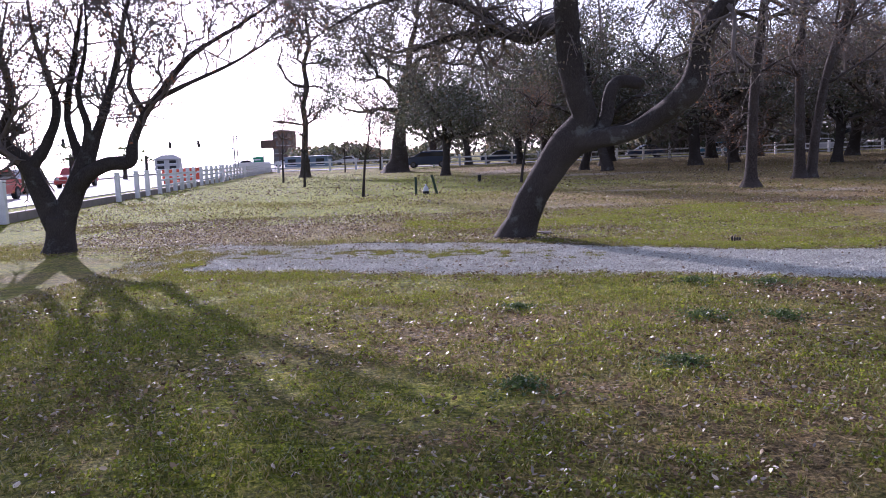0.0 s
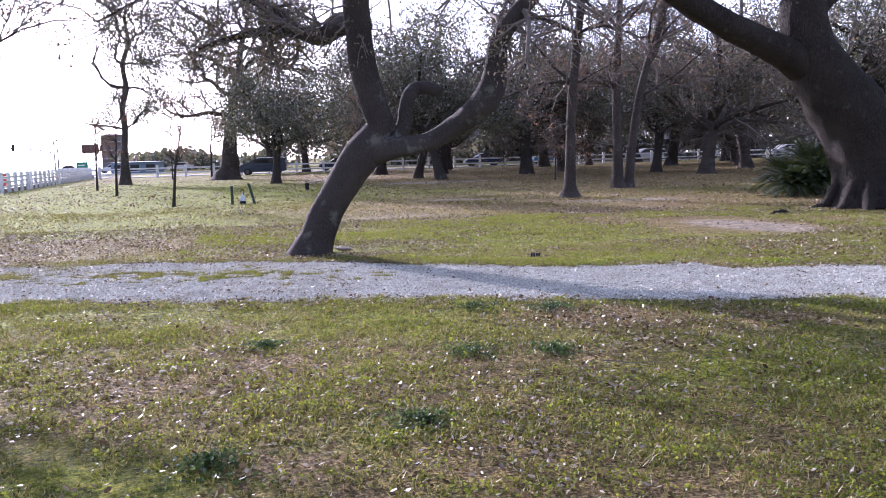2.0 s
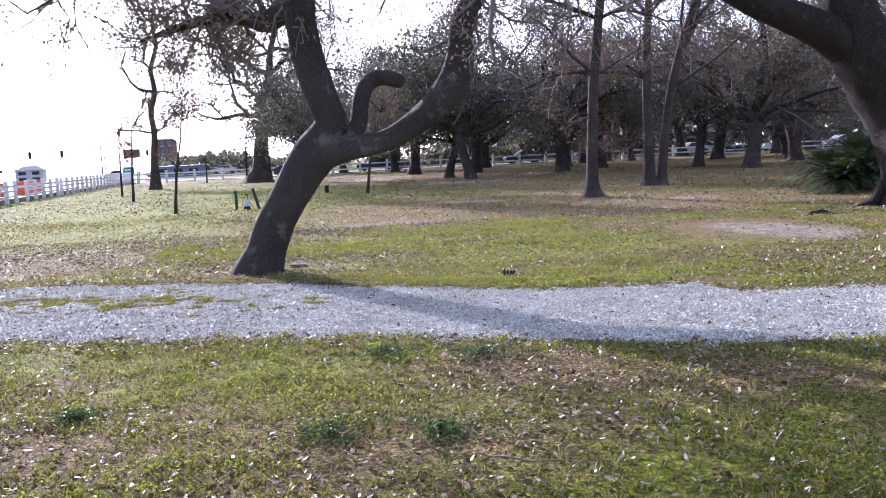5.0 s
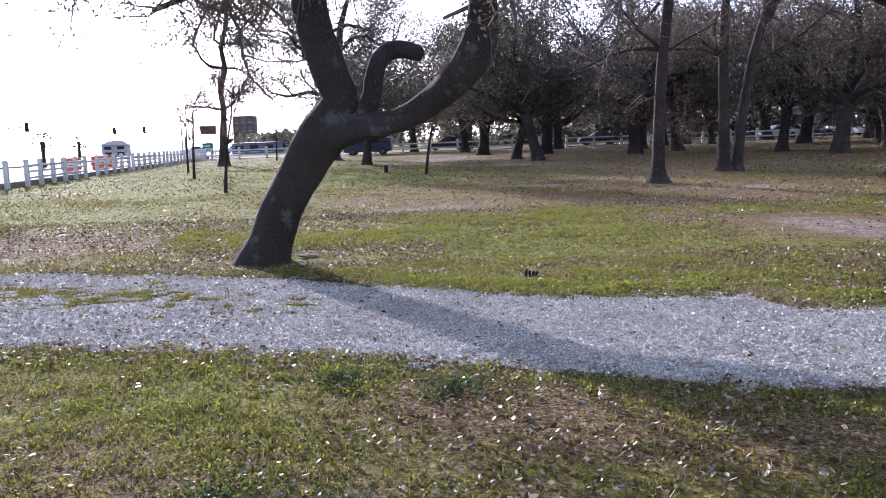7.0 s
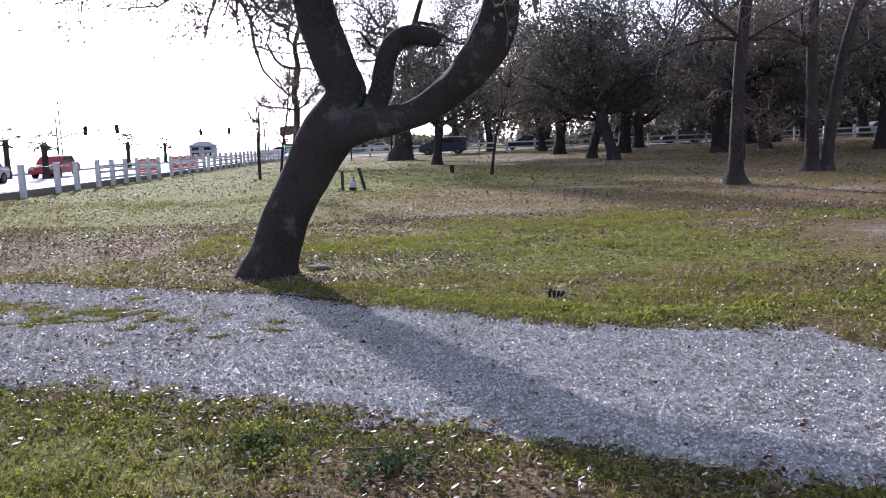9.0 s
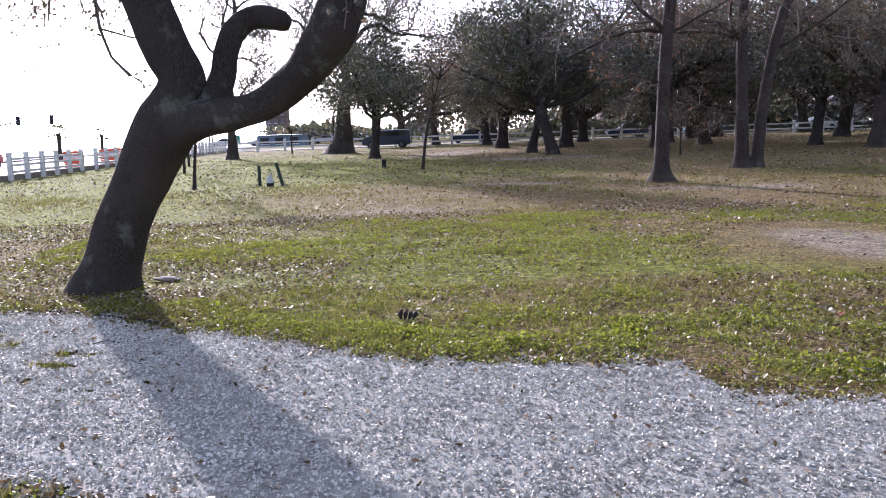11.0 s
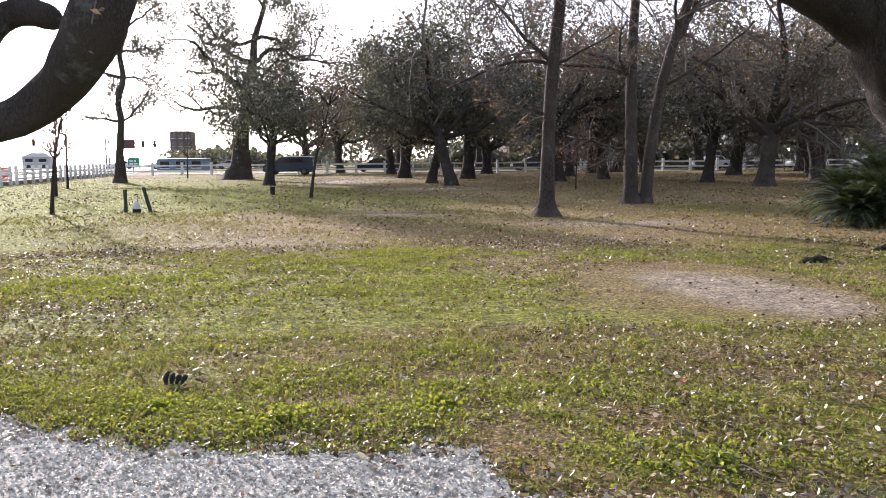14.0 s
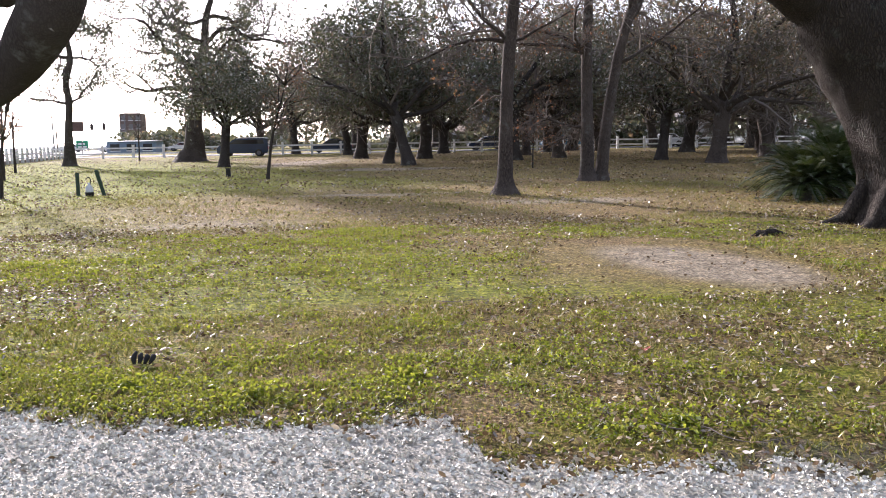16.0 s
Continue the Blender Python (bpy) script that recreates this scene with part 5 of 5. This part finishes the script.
def clover():
    """Low leafy mats between the grass."""
    rng = np.random.default_rng(8)
    xs, ys = [], []
    for n, x0, x1, y0, y1 in ((330000, -4, 9.5, 3.0, 12.5), (240000, -1, 13, 10.5, 20)):
        xs.append(rng.uniform(x0, x1, n))
        ys.append(rng.uniform(y0, y1, n))
    x, y = np.concatenate(xs), np.concatenate(ys)
    ok = np.zeros(len(x), bool)
    up = np.zeros(len(x))
    for i in range(len(x)):
        q = Vector((x[i], y[i], 0))
        edge = on_path(x[i], y[i]) if near_edge(x[i]) - 1.0 < y[i] < far_edge(x[i]) + 1.0 else -9
        if edge > -0.12 + 0.18 * rng.random() and tussock(x[i], y[i]) < 0.5:
            continue
        f = noise.noise(q * 0.45) + 0.9 * noise.noise(q * 1.7 + Vector((5, 2, 0))) + 0.8 * noise.noise(q * 5)
        f += 0.35 if edge > -0.8 else 0.0
        if (x[i] - 9.2) ** 2 / 1.9 + (y[i] - 15.9) ** 2 / 4.6 < 1.1:
            f -= 1.2
        ok[i] = rng.random() < 0.20 + 1.0 * f
        up[i] = max(0.0, f)
    x, y, up = x[ok], y[ok], up[ok]
    z = np.array([height(a, b) for a, b in zip(x, y)]) + rng.uniform(0.004, 0.02, len(x)) + 0.022 * up
    v, f = blades(np.stack([x, y, z], 1), 0.019 * np.clip(y / 11, 1, 1.6), rng, 0.75, 0.45, 0.2)
    ob = new("clover", mesh_of("clover", v, f, M_CLOVER, False))
    tagged(ob, "low green clover mats in the lawn", "clover", kind="stuff")


clover()


def fallen_leaves():
    rng = np.random.default_rng(4)
    xs, ys = [], []
    for n, x0, x1, y0, y1 in ((88000, -5, 11, 2.6, 14), (56000, -9, 14, 13.5, 21), (18000, -7.5, 0, 14, 20), (6000, 0, 3.4, 12.9, 15.8), (14000, 0, 10, 7.5, 13)):
        xs.append(rng.uniform(x0, x1, n))
        ys.append(rng.uniform(y0, y1, n))
    ys.append(20 + 62 * rng.random(72000) ** 1.9)
    xs.append(2 + (ys[-1] * 0.22 + 9) * rng.uniform(-1, 1.6, 72000))
    x, y = np.concatenate(xs), np.concatenate(ys)
    ok = []
    for i in range(len(x)):
        q = Vector((x[i], y[i], 7))
        f = noise.noise(q * 0.4) + 0.6 * noise.noise(q * 1.3) + 0.4 * noise.noise(q * 4)
        p = 0.40 + 0.95 * f if y[i] < 13 else 0.60 + 0.7 * f
        edge = on_path(x[i], y[i]) if near_edge(x[i]) - 0.8 < y[i] < far_edge(x[i]) + 0.8 else -9
        if edge > -0.4:
            p += 0.35
        if (x[i] - 9.2) ** 2 / 1.7 + (y[i] - 15.9) ** 2 / 4.2 < 1:
            p *= 0.15
        if near_edge(x[i]) < y[i] < far_edge(x[i]) and on_path(x[i], y[i]) > 0.15:
            p *= 0.30 if x[i] < 1.5 else 0.10
        ok.append(rng.random() < p)
    x, y = x[ok], y[ok]
    z = np.array([height(a, b) for a, b in zip(x, y)]) + rng.uniform(0.008, 0.03, len(x))
    v, f = oval_leaves(np.stack([x, y, z], 1), 0.033 * np.clip(y / 15, 1, 2.2), rng)
    ob = new("fallen_leaves", mesh_of("fallen_leaves", v, f, M_FALLEN, False))
    tagged(ob, "pale brown fallen oak leaves scattered over the lawn", "leaves", kind="stuff")


fallen_leaves()


def shell_grit():
    rng = np.random.default_rng(6)
    n = 560000
    x = rng.uniform(-5, 11, n)
    y = rng.uniform(5, 17, n)
    ok = [near_edge(a) - 0.3 < b < far_edge(a) + 0.3 and on_path(a, b) > -(0.12 if a > -2.5 else 0.7) * rng.random() ** 2 and tussock(a, b) < 0.25 for a, b in zip(x, y)]
    x, y = x[ok], y[ok]
    z = np.array([height(a, b) + 0.007 + min(0.008, 0.03 * max(0, on_path(a, b))) for a, b in zip(x, y)]) + rng.uniform(0.0, 0.008, len(x))
    v, f = blades(np.stack([x, y, z], 1), 0.0205, rng, 0.75, 0.5, 0.3)
    ob = new("shell_grit", mesh_of("shell_grit", v, f, M_CHIP, False))
    tagged(ob, "loose white shell grit on the path", "gravel", kind="stuff")


shell_grit()


# ---------------------------------------------------------------- small things on the ground
def edging(x0, x1, off, label):
    rows = [(x, far_edge(x) + off if off > 0 else near_edge(x) + off, 0, 0.010) for x in np.linspace(x0, x1, 14)]
    rows = np.array([(x, y + 0.02 * math.sin(x * 3), height(x, y) + 0.014, r) for x, y, z, r in rows])
    ob = part("edging_strip", tube(smooth_path(rows, 3), 6), M_OAK, None)
    tagged(ob, label, "edging", kind="")


edging(-1.6, 2.4, 0.06, "thin dark timber edging strip along the path")


def stick(x, y, turn, ln, seed):
    rng = np.random.default_rng(seed)
    pts = [(ln * (k / 5 - 0.5), rng.normal(0, 0.03), 0.012 + 0.015 * rng.random(), 0.0045 * (1.2 - k / 6)) for k in range(6)]
    ob = part("fallen_stick", tube(smooth_path(pts, 4), 6), M_TWIG, None)
    ob.matrix_basis = pose(x, y, height(x, y) + 0.005, 0, 0, turn)
    tagged(ob, "thin dry fallen stick lying in the grass", "stick", "fallen sticks")


for i, (x, y, a, ln) in enumerate(((7.2, 10.6, -35, 0.55), (5.4, 12.9, 20, 0.35), (3.3, 8.8, 5, 0.5), (6.6, 14.0, -10, 0.4), (0.8, 6.2, 40, 0.35), (3.2, 6.4, -20, 0.45), (8.3, 12.7, 60, 0.3), (2.2, 12.0, 12, 0.4))):
    stick(x, y, a, ln, 500 + i)


def weed(x, y, size, seed):
    root = thing("weed_clump", "small bright green clover clump beside the path" if y > 10 else "small dark green weed clump in the lawn", "weed", (x, y, height(x, y)), group="weed clumps")
    rng = np.random.default_rng(seed)
    n = 420
    r = 1.7 * size * np.abs(rng.normal(0, 0.65, n))
    a = rng.uniform(0, 6.283, n)
    r = r * (0.7 + 0.5 * np.sin(a * 2 + seed) * np.sin(a * 3 + 2 * seed))
    z = 0.012 + 0.045 * np.exp(-0.8 * (r / size) ** 2) * rng.random(n)
    v, f = blades(np.stack([r * np.cos(a), r * np.sin(a), z], 1), 0.03, rng, 0.65, 0.3)
    part("foliage", (v, f, 0), M_CLOVER if y > 10 else M_WEED, root)


for i, (x, y, s) in enumerate(((1.55, 5.6, 0.2), (0.6, 7.9, 0.16), (2.2, 7.2, 0.28), (2.8, 7.0, 0.24), (0.4, 5.2, 0.2), (5.0, 11.6, 0.3), (5.9, 11.9, 0.34), (7.1, 10.8, 0.32), (4.3, 11.9, 0.3), (2.6, 8.9, 0.3), (3.3, 8.6, 0.26))):
    weed(x, y, s, 600 + i)


def dark_husk(x, y):
    root = thing("seed_husk", "dark curled seed husk lying in the clover", "husk", (x, y, height(x, y)))
    for k in range(4):
        rows = [(0.03 * k - 0.05, -0.02, 0.01, 0.008), (0.03 * k - 0.055 + 0.01 * k, 0.0, 0.05, 0.018), (0.03 * k - 0.04, 0.02, 0.085 - 0.012 * k, 0.008)]
        part("lobe", tube(smooth_path(rows, 4), 7), M_BLACK, root)


dark_husk(4.27, 12.45)


def wide_leaf(x, y, turn, size, material, label):
    rng = np.random.default_rng(int(abs(x) * 31))
    bm = bmesh.new()
    ring = []
    for k in range(14):
        a = 2 * math.pi * k / 14
        r = size * (0.75 + 0.25 * math.cos(3 * a)) * (1 + 0.1 * rng.normal())
        ring.append(bm.verts.new((r * math.cos(a), 0.6 * r * math.sin(a), 0.02 + 0.4 * size * math.cos(a) ** 2)))
    c = bm.verts.new((0, 0, 0.012))
    for k in range(14):
        bm.faces.new((c, ring[k], ring[(k + 1) % 14]))
    ob = part("large_leaf", bm, material, None)
    ob.matrix_basis = pose(x, y, height(x, y) + 0.02, 0, 0, turn)
    tagged(ob, label, "leaf", "large fallen leaves")


for i, (x, y) in enumerate(((5.36, 11.85), (5.9, 12.9), (8.0, 13.4), (3.5, 12.9), (6.8, 11.6), (4.6, 14.6), (1.2, 6.6), (2.7, 6.1), (3.9, 7.0), (0.2, 6.0), (-0.6, 7.2), (2.0, 8.2))):
    wide_leaf(x, y, 37 * i, 0.024, M_PALELEAF, "curled pale fallen leaf on the grass")
wide_leaf(7.43, 12.04, 10, 0.045, M_REDLEAF, "curled reddish fallen leaf on the grass")
